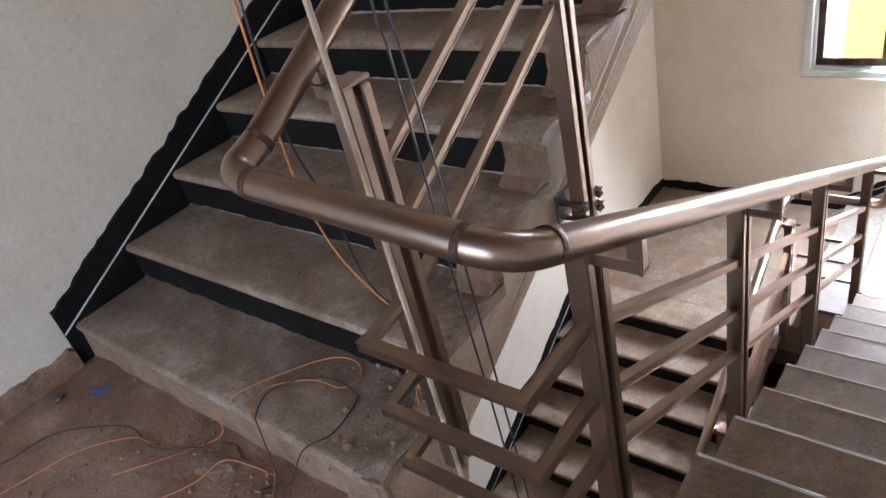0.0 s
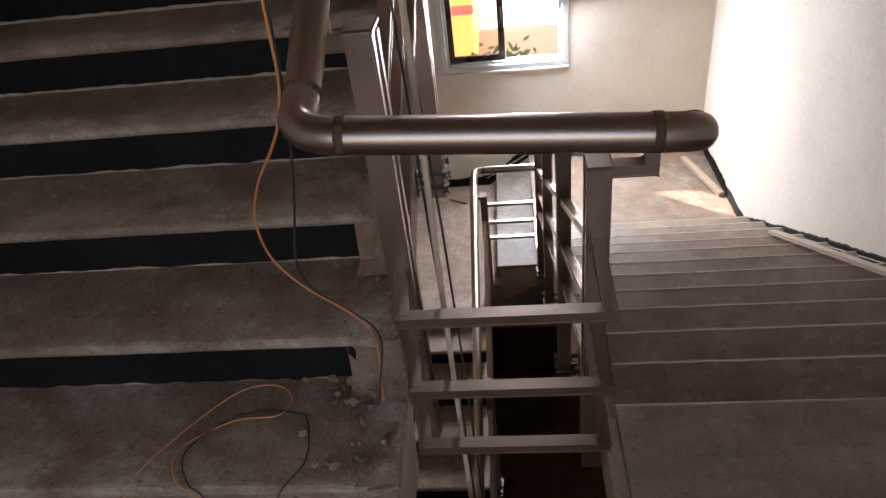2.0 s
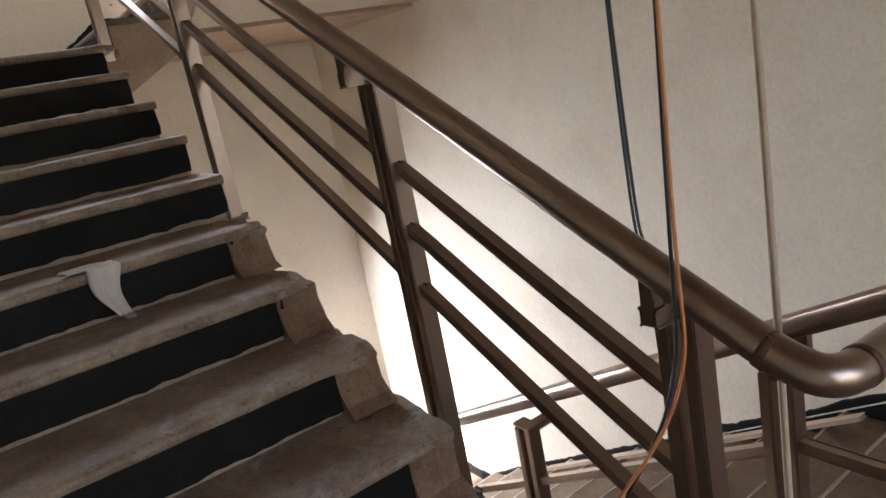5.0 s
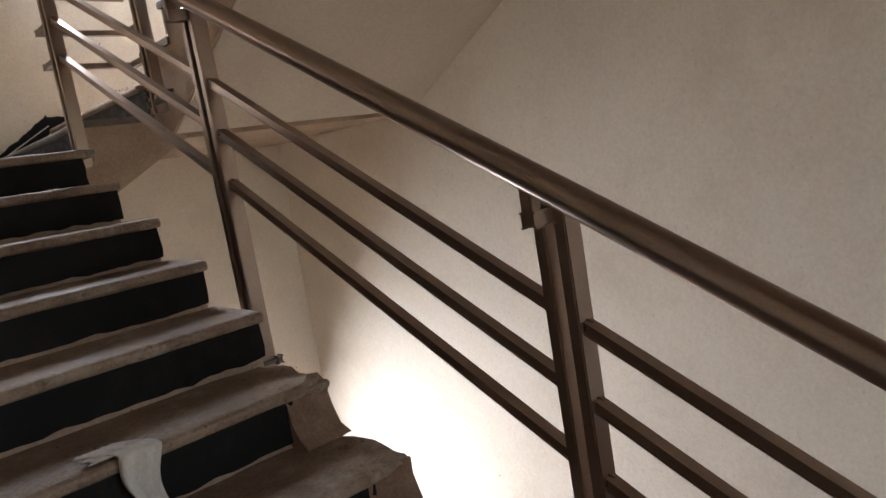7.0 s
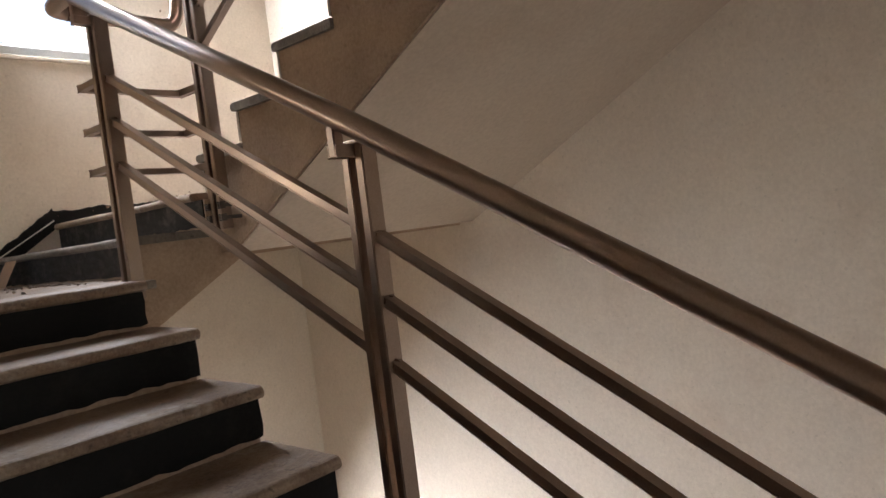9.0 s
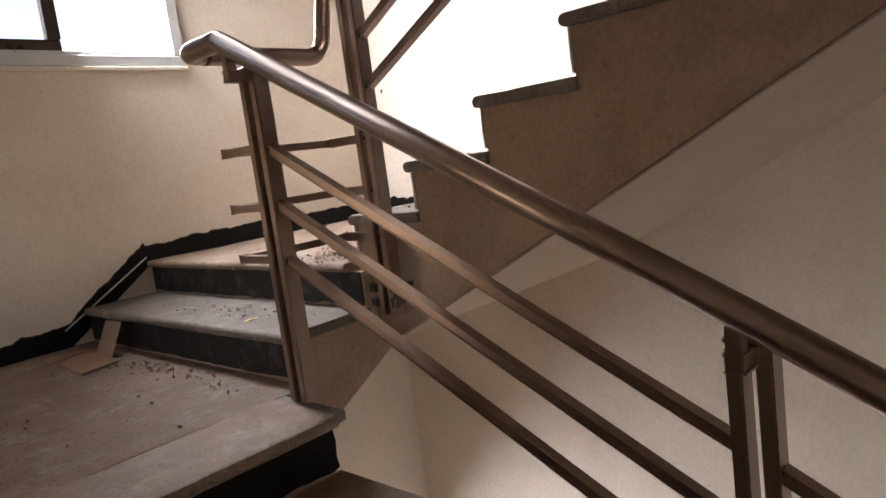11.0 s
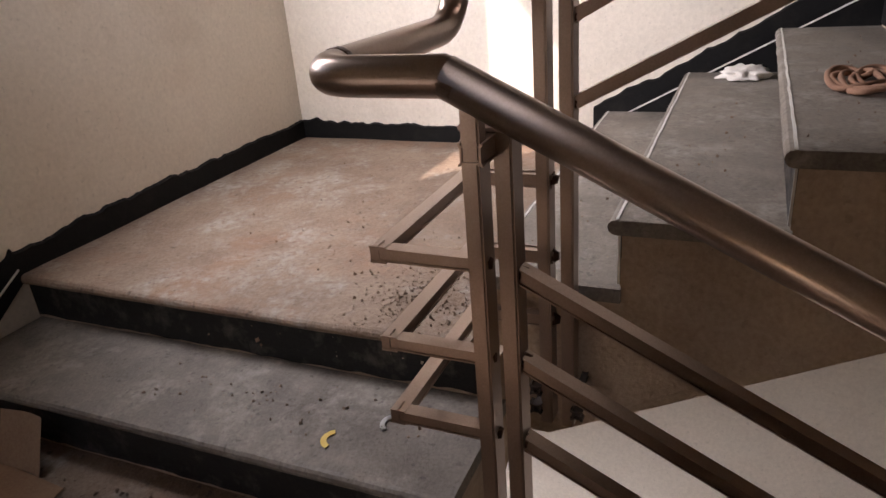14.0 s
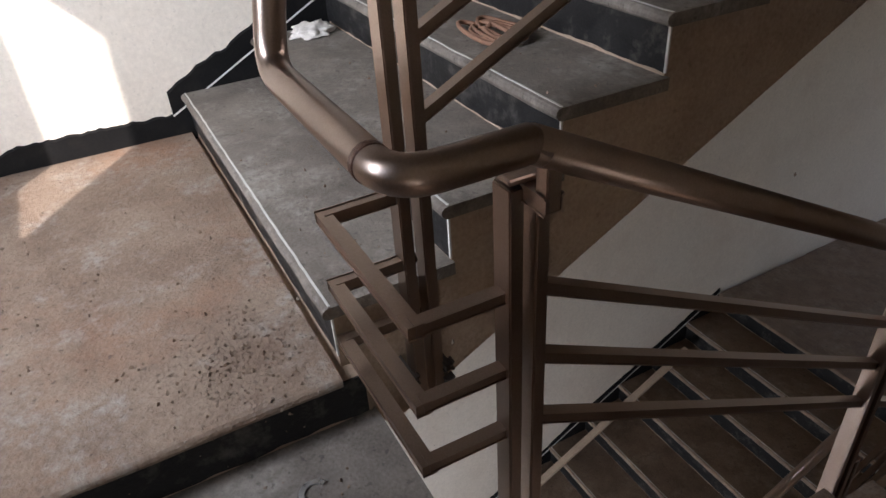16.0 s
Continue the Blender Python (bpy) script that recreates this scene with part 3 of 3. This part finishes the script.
def bars_u(zo, ys, k_off):
    for i in range(len(ys) - 1):
        ya, yb = ys[i] + 0.036, ys[i + 1] - 0.036
        for o in k_off:
            a, b = (XU, ya, zu(ya, zo) + o + lift(ya)), (XU, yb, zu(yb, zo) + o + lift(yb))
            q = part("rail_bar", bar(a, b, 0.024, 0.024, 0.0025), M_STEEL, rail)
            weld(a, q, 0.0155)
            weld(b, q, 0.0155)


OFF = (0.595, 0.44, 0.283)
for zo in (0, -ST):
    for i, y in enumerate(Y_P):
        zr = zu(y, zo) + HU + lift(y) + (0.012 if i == 1 else 0)
        foot = {0: zo + 0.02, 1: zo + 0.28, 2: zu(y, zo) - 0.36, 3: zo + 12 * R - 0.07}[i]
        post(XU, y, zr - 0.062, foot, -1, XUP, zr, -0.004, i in (1, 2))
    bars_u(zo, Y_P, OFF)

OFF_D = (0.545, 0.347, 0.172)
for zq, xp, xr, ys, off in ((-12 * R, 0.468, 0.573, (0.32, 1.21, 2.3, 3.55), OFF_D), (14 * R, 0.455, 0.52, (0.24, 1.0, 2.25, 3.575), OFF)):
    for i, y in enumerate(ys):
        zr = (0.975 - 0.487 * y) if zq < 0 else zv(y, zq) + HU - 0.02
        foot = zv(y, zq) - 0.37
        if i == 3:
            foot = zq - 0.17
        if i == 0:
            foot = zq + 12 * R - 0.17
        post(xp, y, zr - 0.062, foot, 1, xr, zr, xp + 0.06, i in (1, 2, 3))
    for i in range(3):
        ya, yb = ys[i] + 0.036, ys[i + 1] - 0.036
        for o in off:
            a, b = (xp, ya, zv(ya, zq) + o), (xp, yb, zv(yb, zq) + o)
            q = part("rail_bar", bar(a, b, 0.024, 0.024, 0.0025), M_STEEL, rail)
            weld(a, q, 0.0155)
            weld(b, q, 0.0155)


def loop_bars(ya, yb, zs, x0, x1, xa, xb, yc=None):
    """Level bars that bow out round the end of the well: stub, cross bar, stub."""
    for z in zs:
        bm = bmesh.new()
        bar((xa, ya, z), (x0, yb, z), 0.0228, 0.0228, 0.0025, bm)
        bar((xb, yc or ya, z), (x1, yb, z), 0.0228, 0.0228, 0.0025, bm)
        bar((x0 - 0.012, yb, z), (x1 + 0.012, yb, z), 0.024, 0.024, 0.0025, bm)
        q = part("loop_bar", bm, M_STEEL, rail, "level bar bowing round the stairwell end")
        weld((xa, ya, z), q, 0.015)
        weld((xb, yc or ya, z), q, 0.015)
        for x in (x0, x1):
            weld((x, yb, z - 0.008), q, 0.0055)


for zo in (0, -ST):
    loop_bars(3.585, 3.765, (zo + 2.655, zo + 2.488, zo + 2.335), 0.057, 0.45, XU, 0.455)
loop_bars(0.21, 0.062, (0.583, 0.388, 0.21), 0.075, 0.464, XU, 0.468, 0.29)

# handrail: lower flight, level turn, descending flight
zt = 1.012
PD0 = 0.573
p = rounded([(XUP, y, zu(y, 0) + HU + lift(y) + e) for y, e in ((3.60, 0.0), (2.3, 0.004), (1.06, 0.012))] + [(XUP, 0.05, zu(0.05, 0) + HU), (XUP, -0.03, zt + 0.012), (PD0, -0.03, zt - 0.025), (PD0, 3.6, 0.975 - 0.487 * 3.6)], {4: 0.075, 5: 0.075, 3: 0.03, 1: 0.2, 2: 0.2})
hr = part("handrail", sweep(p, RP, 22), M_STEEL, rail, "round brushed steel handrail", smooth=True)
collar((XUP, 0.055, zu(0.055, 0) + HU), (0, 1, SL), hr)
collar((XUP + 0.07, -0.03, zt + 0.008), (1, 0, -0.06), hr)
collar((PD0 - 0.072, -0.03, zt - 0.020), (1, 0, -0.06), hr)
collar((PD0, 0.055, 0.975 - 0.487 * 0.055), (0, 1, -0.487), hr)
# handrail over the turns
for zo in (0, -ST):
    zk = zu(3.60, zo) + HU + lift(3.6)
    xv = 0.52 if zo == 0 else PD0
    zq = zo + 14 * R
    pts = [(XUP, 3.58, zu(3.58, zo) + HU + lift(3.58)), (XUP, 3.60, zk), (XUP, 3.80, zk + 0.0), (xv - 0.02, 3.80, zk + 0.0), (xv, 3.74, zv(3.74, zq) + HU - 0.02)]
    if zo == 0:
        pts.append((xv, 0.1, zv(0.1, zq) + HU - 0.02))
    h2 = part("handrail", sweep(rounded(pts if zo == 0 else pts + [(xv, 3.6, 0.975 - 0.487 * 3.6)], {2: 0.07, 3: 0.07, 4: 0.05}), RP, 22), M_STEEL, rail, "round brushed steel handrail", smooth=True)
    collar((XUP + 0.07, 3.80, zk), (1, 0, 0), h2)
    if zo == -ST:
        q = [(XUP, 3.60, zk), (XUP, 0.0, zu(0.0, zo) + HU)]
        part("handrail", sweep(q, RP, 22), M_STEEL, rail, "round brushed steel handrail", smooth=True)


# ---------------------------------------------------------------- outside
# emissive colour for the facades, in place of daylight falling on them
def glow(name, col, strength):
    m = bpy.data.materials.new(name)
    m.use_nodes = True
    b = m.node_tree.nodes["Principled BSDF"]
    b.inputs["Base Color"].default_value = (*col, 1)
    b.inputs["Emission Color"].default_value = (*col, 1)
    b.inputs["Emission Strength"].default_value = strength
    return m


tagged(link_mesh("ground", box((-300, YF + WT + 0.01, -6.0), (300, 300, -5.5)), M_GROUND), "bright dusty ground outside the stairwell", "ground", kind="structure")
hb = empty("building", "orange rendered building with a dark red band opposite the window, daylight added as glow", "building", loc=(-4, 16, -5.5))
M_GO, M_GR, M_GW = glow("orange_render_glow", (0.95, 0.43, 0.10), 0.5), glow("red_band_glow", (0.55, 0.12, 0.08), 0.5), glow("pale_render_glow", (0.95, 0.88, 0.80), 1.0)
def hpart(name, bm, mat):
    ob = part(name, bm, mat, hb)
    ob.location = -hb.location
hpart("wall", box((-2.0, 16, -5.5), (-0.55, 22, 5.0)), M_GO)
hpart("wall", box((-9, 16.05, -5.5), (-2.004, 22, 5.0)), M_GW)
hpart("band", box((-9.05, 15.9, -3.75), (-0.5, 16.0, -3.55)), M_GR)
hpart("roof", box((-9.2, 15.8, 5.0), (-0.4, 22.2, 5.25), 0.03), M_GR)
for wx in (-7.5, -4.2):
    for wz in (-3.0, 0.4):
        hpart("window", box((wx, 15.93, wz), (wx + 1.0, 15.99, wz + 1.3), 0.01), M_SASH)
hb2 = empty("building", "pale rendered building with a pink column, its brightness added as glow", "building", loc=(3, 20, -5.5))
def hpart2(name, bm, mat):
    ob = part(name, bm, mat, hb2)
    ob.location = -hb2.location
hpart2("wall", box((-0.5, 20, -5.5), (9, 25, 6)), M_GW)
hpart2("column", box((1.6, 19.8, -5.5), (1.85, 19.99, 6), 0.01), glow("pink_render_glow", (0.85, 0.5, 0.4), 0.8))
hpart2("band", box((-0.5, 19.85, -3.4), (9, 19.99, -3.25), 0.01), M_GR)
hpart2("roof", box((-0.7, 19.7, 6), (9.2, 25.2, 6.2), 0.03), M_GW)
rb = random.Random(5)


def bush(x, y, z):
    t = empty("tree", "small leafy green tree outside the window", "tree", loc=(x, y, -5.5))
    part("trunk", sweep([(0, 0, 0), (0.03, 0.02, 0.7), (-0.02, 0, z + 5.5)], 0.05, 7), M_BARK, t)
    bm = bmesh.new()
    for i in range(260):
        a, b, c = rb.gauss(0, 0.3), rb.gauss(0, 0.3), rb.gauss(0, 0.12)
        o = Vector((a, b, z + 5.5 + c))
        u = Vector((rb.gauss(0, 1), rb.gauss(0, 1), rb.gauss(0, 1))).normalized()
        w = u.orthogonal().normalized()
        q = [bm.verts.new(o + u * e * 0.09 + w * f * 0.035) for e, f in ((-1, 0), (0, 1), (1, 0), (0, -1))]
        bm.faces.new(q)
    part("crown", bm, M_LEAF, t, "uneven green crown")


bush(0.15, 11.5, -3.35)

# ---------------------------------------------------------------- cords and cables
def smoothpath(pts, n=8):
    p = [Vector(q) for q in pts]
    out = []
    for i in range(len(p) - 1):
        a, b, c, d = p[max(i - 1, 0)], p[i], p[i + 1], p[min(i + 2, len(p) - 1)]
        for k in range(n):
            t = k / n
            out.append(0.5 * ((2 * b) + (c - a) * t + (2 * a - 5 * b + 4 * c - d) * t * t + (3 * b - a - 3 * c + d) * t ** 3))
    out.append(p[-1])
    return out


def cable(name, pts, r, mat, label, cat="cable"):
    return tagged(link_mesh(name, sweep(smoothpath(pts), r, 8), mat, smooth=True), label, cat)


cable("cord", [(0.10, 0.10, 4.1), (0.125, 0.115, 2.6), (0.147, 0.13, 1.2), (0.147, 0.135, 0.6), (0.15, 0.15, -0.4), (0.16, 0.16, -1.9)], 0.0062, M_PALE, "pale brown cord hanging straight down the stairwell", "cord")
cable("hanging_cable", [(0.16, 0.33, 4.1), (0.12, 0.35, 2.4), (0.085, 0.33, 1.3), (0.10, 0.325, 1.09), (0.11, 0.33, 0.6), (0.13, 0.34, -0.2), (0.14, 0.34, -1.9)], 0.0028, M_CABLE, "dark cable hanging down the stairwell past a post")
cable("hanging_cable", [(0.18, 0.36, 4.1), (0.135, 0.36, 2.4), (0.10, 0.35, 1.3), (0.115, 0.345, 1.07), (0.135, 0.35, 0.6), (0.15, 0.36, -0.2), (0.17, 0.36, -1.9)], 0.0028, M_CABLE, "dark cable hanging down the stairwell past a post")
cable("hanging_cable", [(0.10, 0.20, 4.1), (0.02, 0.165, 2.4), (-0.06, 0.145, 1.3), (-0.085, 0.15, 1.0), (-0.20, 0.23, 0.80), (-0.25, 0.28, 0.68), (-0.25, 0.31, 0.56), (-0.20, 0.33, 0.46), (-0.12, 0.345, 0.37), (-0.07, 0.325, 0.328), (-0.045, 0.27, 0.31), (-0.05, 0.24, 0.168)], 0.0028, M_ORANGE, "orange cable draped down over the worn steps")
cable("hanging_cable", [(0.12, 0.21, 4.1), (0.04, 0.175, 2.4), (-0.055, 0.155, 1.3), (-0.08, 0.165, 1.0), (-0.13, 0.24, 0.80), (-0.165, 0.28, 0.68), (-0.20, 0.315, 0.55), (-0.185, 0.335, 0.45), (-0.11, 0.35, 0.36), (-0.06, 0.33, 0.328), (-0.035, 0.272, 0.31), (-0.06, 0.22, 0.168)], 0.0028, M_CABLE, "dark cable draped down over the worn steps")
ZT1 = 0.1665
cable("loose_cable", [(-0.9, -0.30, 0.007), (-0.70, -0.05, 0.007), (-0.64, -0.02, 0.12), (-0.60, 0.05, ZT1), (-0.50, 0.21, ZT1), (-0.42, 0.29, ZT1), (-0.335, 0.30, ZT1), (-0.285, 0.255, ZT1), (-0.31, 0.20, ZT1), (-0.42, 0.185, ZT1), (-0.53, 0.10, ZT1), (-0.50, 0.01, ZT1), (-0.44, -0.02, 0.15), (-0.40, -0.05, 0.02), (-0.30, -0.20, 0.007), (-0.27, -0.40, 0.007)], 0.0022, M_ORANGE, "orange cable looped over the bottom step")
cable("loose_cable", [(-0.24, 0.20, ZT1), (-0.33, 0.215, ZT1), (-0.43, 0.19, ZT1), (-0.51, 0.095, ZT1), (-0.475, 0.01, ZT1), (-0.43, -0.02, 0.15), (-0.38, -0.06, 0.02), (-0.40, -0.10, 0.007), (-0.32, -0.06, 0.03), (-0.25, -0.015, 0.16), (-0.21, 0.06, ZT1), (-0.22, 0.15, ZT1), (-0.24, 0.20, ZT1)], 0.0022, M_CABLE, "dark cable looped over the bottom step")
cable("loose_cable", [(-1.45, -0.62, 0.007), (-1.335, -0.47, 0.007), (-1.28, -0.30, 0.007), (-1.06, -0.16, 0.007), (-0.90, -0.17, 0.007), (-0.81, -0.145, 0.007), (-0.69, -0.08, 0.007), (-0.52, -0.05, 0.007)], 0.0022, M_CABLE, "dark cable trailing across the dirty floor")
cable("loose_cable", [(-1.30, -0.70, 0.007), (-1.20, -0.53, 0.007), (-1.12, -0.31, 0.007), (-0.99, -0.18, 0.007), (-0.9, -0.165, 0.0105)], 0.0022, M_ORANGE, "orange cable trailing across the dirty floor")
cable("loose_cable", [(-0.80, -0.45, 0.007), (-0.63, -0.21, 0.007), (-0.58, -0.10, 0.03), (-0.50, -0.06, 0.007), (-0.40, -0.05, 0.008)], 0.0022, M_ORANGE, "orange cable trailing across the dirty floor")


# ---------------------------------------------------------------- loose things
def sheet(nx, ny, fn):
    bm = bmesh.new()
    v = [[bm.verts.new(fn(i / nx, j / ny)) for j in range(ny + 1)] for i in range(nx + 1)]
    for i in range(nx):
        for j in range(ny):
            bm.faces.new((v[i][j], v[i + 1][j], v[i + 1][j + 1], v[i][j + 1]))
    r = bmesh.ops.extrude_face_region(bm, geom=bm.faces[:])
    for q in r["geom"]:
        if isinstance(q, bmesh.types.BMVert):
            q.co += Vector((0.001, 0.001, 0.0022))
    return bm


def stuff(name, spots, mat, label, cat, seed, smin=0.003, smax=0.009):
    """Grit scattered round spots (x, y, z, spread x, spread y, how many)."""
    rr = random.Random(seed)
    bm = bmesh.new()
    for x, y, z, sx, sy, n in spots:
        for i in range(n):
            px, py = x + rr.gauss(0, sx), y + rr.gauss(0, sy)
            s = smin + (smax - smin) * rr.random() ** 3
            m = Matrix.Translation((px, py, z + s * 0.35)) @ Euler((rr.random() * 6, rr.random() * 6, rr.random() * 6)).to_matrix().to_4x4() @ Matrix.Diagonal((s * (0.7 + rr.random()), s * (0.7 + rr.random() * 0.6), s * 0.8, 1))
            bmesh.ops.create_icosphere(bm, subdivisions=1, radius=1.0, matrix=m) if s > 0.007 else bmesh.ops.create_cone(bm, segments=4, radius1=1, radius2=0.5, depth=1.2, cap_ends=True, matrix=m)
    return tagged(link_mesh(name, bm, mat), label, cat, kind="stuff")


stuff("rubble", [(-0.13, 0.27, 0.166, 0.07, 0.025, 60), (-0.10, 0.12, 0.164, 0.06, 0.08, 40)], M_CONC, "crumbled concrete rubble on the bottom step", "rubble", 1, 0.004, 0.014)
stuff("floor_grit", [(-0.8, -0.35, 0.001, 0.4, 0.2, 260), (-0.45, -0.12, 0.001, 0.2, 0.06, 160)], M_CONC, "earthy grit on the dirty floor", "grit", 2, 0.0015, 0.009)
for k in range(2, 8):
    stuff("step_grit", [(-0.08, (k - 1) * G + 0.16, k * R, 0.04, 0.07, 26), (-0.6, (k - 1) * G + 0.18, k * R + 0.001, 0.4, 0.07, 14)], M_CONC, "grit on a worn stair tread", "grit", 10 + k, 0.0015, 0.006)
stuff("landing_grit", [(0.62, 3.98, 14 * R + 0.001, 0.10, 0.10, 620), (1.15, 4.3, 14 * R + 0.001, 0.4, 0.3, 360)], M_LAND, "grit and plaster crumbs on the landing", "grit", 3, 0.0015, 0.006)
stuff("tread_grit", [(0.28, 4.3, 13 * R + 0.001, 0.05, 0.25, 110)], M_LAND, "grit on the turning tread", "grit", 4, 0.0015, 0.005)
stuff("landing_grit", [(0.02, 4.3, 12 * R + 0.001, 0.035, 0.3, 200), (-0.7, 4.3, 12 * R + 0.001, 0.3, 0.3, 120)], M_LAND, "grit along the foot of the turning step", "grit", 5, 0.0015, 0.0075)
for j in (1, 2, 3):
    yj = YV - (j - 1) * GV - 0.16
    stuff("tread_grit", [(1.0, yj, 14 * R + j * R + 0.001, 0.35, 0.07, 60)], M_LAND, "grit on a grey stone tread", "grit", 20 + j, 0.0015, 0.005)

# rag hanging over a nosing
def rag_pt(u, v):
    # u across, v along: lies on the tread, then hangs down the riser
    w = 0.10 * (1 - 0.45 * v) * (0.8 + 0.3 * math.sin(5 * v))
    x = -0.53 + (u - 0.5) * w + 0.03 * v + 0.012 * math.sin(9 * v)
    d = v * 0.30
    f = 0.006 * math.sin(14 * u + 6 * v)
    if d < 0.09:
        return (x - 0.06 * (1 - d / 0.09), 6 * G + 0.08 - d, 7 * R + 0.005 + abs(f))
    if d < 0.235:
        return (x, 6 * G - 0.013 + f - 0.01 * v, 7 * R - (d - 0.09))
    return (x, 6 * G - 0.02 - (d - 0.235) - abs(f), 6 * R + 0.006 + abs(f))
tagged(link_mesh("rag", sheet(10, 40, rag_pt), M_RAG, smooth=True), "dirty white rag hanging over a stair nosing", "rag")
def rag2(u, v):
    x, y = -0.62 + 0.13 * u, 6 * G + 0.005 + 0.045 * v
    return (x + 0.01 * math.sin(9 * v), y, 7 * R + 0.006 + 0.010 * abs(math.sin(11 * u + 4 * v)) * (1 - abs(2 * v - 1)))
tagged(link_mesh("rag", sheet(16, 8, rag2), M_RAG, smooth=True), "crumpled white rag lying on a stair nosing", "rag")

# cardboard
zq1 = 12 * R
def card1(u, v):
    return (0.085 - 0.075 * (1 - v) + 0.006 * math.sin(4 * u), 4.83 + 0.15 * u + 0.03 * v, zq1 + 0.006 + 0.125 * v)
tagged(link_mesh("cardboard_piece", sheet(6, 6, card1), M_CARD), "torn brown cardboard leaning against a step", "cardboard")
def card2(u, v):
    return (-0.16 + 0.16 * u + 0.02 * v, 4.70 + 0.28 * v + 0.03 * u, zq1 + 0.006 + 0.014 * math.sin(3 * u) * v)
tagged(link_mesh("cardboard_piece", sheet(6, 6, card2), M_CARD), "torn brown cardboard lying on the landing", "cardboard")
def card3(u, v):
    return (-0.16 + 0.20 * u, 5.04 + 0.12 * v + 0.05 * u, zq1 + 0.005 + 0.008 * math.sin(4 * u + v))
tagged(link_mesh("cardboard_piece", sheet(6, 6, card3), M_CARD), "flat brown cardboard scrap by the skirting", "cardboard")


def arc_strip(name, c, r0, r1, a0, a1, th, mat, label, cat):
    bm = bmesh.new()
    n = 18
    rings = []
    for i in range(n + 1):
        a = radians(a0 + (a1 - a0) * i / n)
        d = Vector((math.cos(a), math.sin(a), 0))
        rings.append([bm.verts.new(Vector(c) + d * r + Vector((0, 0, z))) for r, z in ((r0, 0), (r1, 0), (r1, th), (r0, th))])
    for p, q in zip(rings, rings[1:]):
        for k in range(4):
            bm.faces.new((p[k], p[(k + 1) % 4], q[(k + 1) % 4], q[k]))
    bm.faces.new(rings[0][::-1])
    bm.faces.new(rings[-1])
    return tagged(link_mesh(name, bm, mat), label, cat)


arc_strip("paper_scrap", (0.215, 4.04, 13 * R + 0.002), 0.020, 0.034, 30, 170, 0.0015, M_YELLOW, "curved yellow paper scrap on the grey tread", "paper")
arc_strip("metal_ring", (0.305, 3.93, 13 * R + 0.002), 0.024, 0.036, -60, 150, 0.004, M_SILVER, "broken silver metal ring on the grey tread", "ring")

# rope
rp = []
for i in range(70):
    a = i * 0.42
    q = 0.055 + 0.03 * math.sin(i * 0.37)
    rp.append((1.08 + 1.7 * q * math.cos(a) + 0.02 * math.sin(i), 2.985 + q * math.sin(a), 17 * R + 0.009 + 0.012 * abs(math.sin(i * 0.61))))
tagged(link_mesh("rope", sweep(smoothpath(rp, 3), 0.0075, 7), M_ROPE, smooth=True), "brown rope coiled on a grey stone tread", "rope")

# plastic bag
bm = bmesh.new()
bmesh.ops.create_icosphere(bm, subdivisions=4, radius=1)
for v in bm.verts:
    d = v.co.normalized()
    q = 1 + 0.5 * rnd(d, 2.2) + 0.25 * abs(rnd(d, 5))
    v.co = Vector((1.98 + d.x * 0.06 * q, 3.26 + d.y * 0.075 * q, 16 * R + max(0.002, 0.016 + d.z * 0.028 * q)))
tagged(link_mesh("plastic_bag", bm, M_RAG, smooth=True), "crumpled white plastic bag on a tread by the wall", "bag")

# batten, plank, stick
zq = -12 * R
tagged(link_mesh("batten", bar((1.93, 0.82, zv(0.82, zq) + 0.016), (1.93, 2.9, zv(2.9, zq) + 0.016), 0.045, 0.02, 0.003), M_PALE), "pale timber batten lying down the steps", "batten")
tagged(link_mesh("plank", bar((1.88, 5.02, -12 * R + 0.02), (2.06, 4.35, -12 * R + 0.02), 0.05, 0.03, 0.003), M_PALE), "short pale plank lying on the lower landing", "plank")
tagged(link_mesh("stick", bar((-0.36, 5.06, -14 * R + 0.012), (-0.2, 4.97, -14 * R + 0.012), 0.02, 0.018, 0.003), M_BARK), "dark wooden stick on the lower landing", "stick")
def blue(u, v):
    return (-1.37 + 0.06 * u + 0.02 * v, -0.13 + 0.045 * v + 0.01 * u, 0.004 + 0.012 * u * v)
tagged(link_mesh("wrapper", sheet(4, 4, blue), M_BLUE), "small blue wrapper lying on the dirty floor", "wrapper")
bm = bmesh.new()
bmesh.ops.create_cone(bm, segments=20, radius1=0.022, radius2=0.02, depth=0.008, cap_ends=True, matrix=Matrix.Translation((-1.47, -0.2, 0.005)))
tagged(link_mesh("disc", bm, M_BOLT), "small dark disc lying on the dirty floor", "disc")
bm = bmesh.new()
bmesh.ops.create_icosphere(bm, subdivisions=3, radius=1)
for v in bm.verts:
    q = 1 + 0.35 * rnd(v.co, 1.7)
    v.co = Vector((-0.62 + v.co.x * 0.085 * q, -0.095 + v.co.y * 0.06 * q, max(0.0, 0.002 + v.co.z * 0.018 * q)))
tagged(link_mesh("stone", bm, M_CONC), "flat dark stone on the dirty floor", "stone")
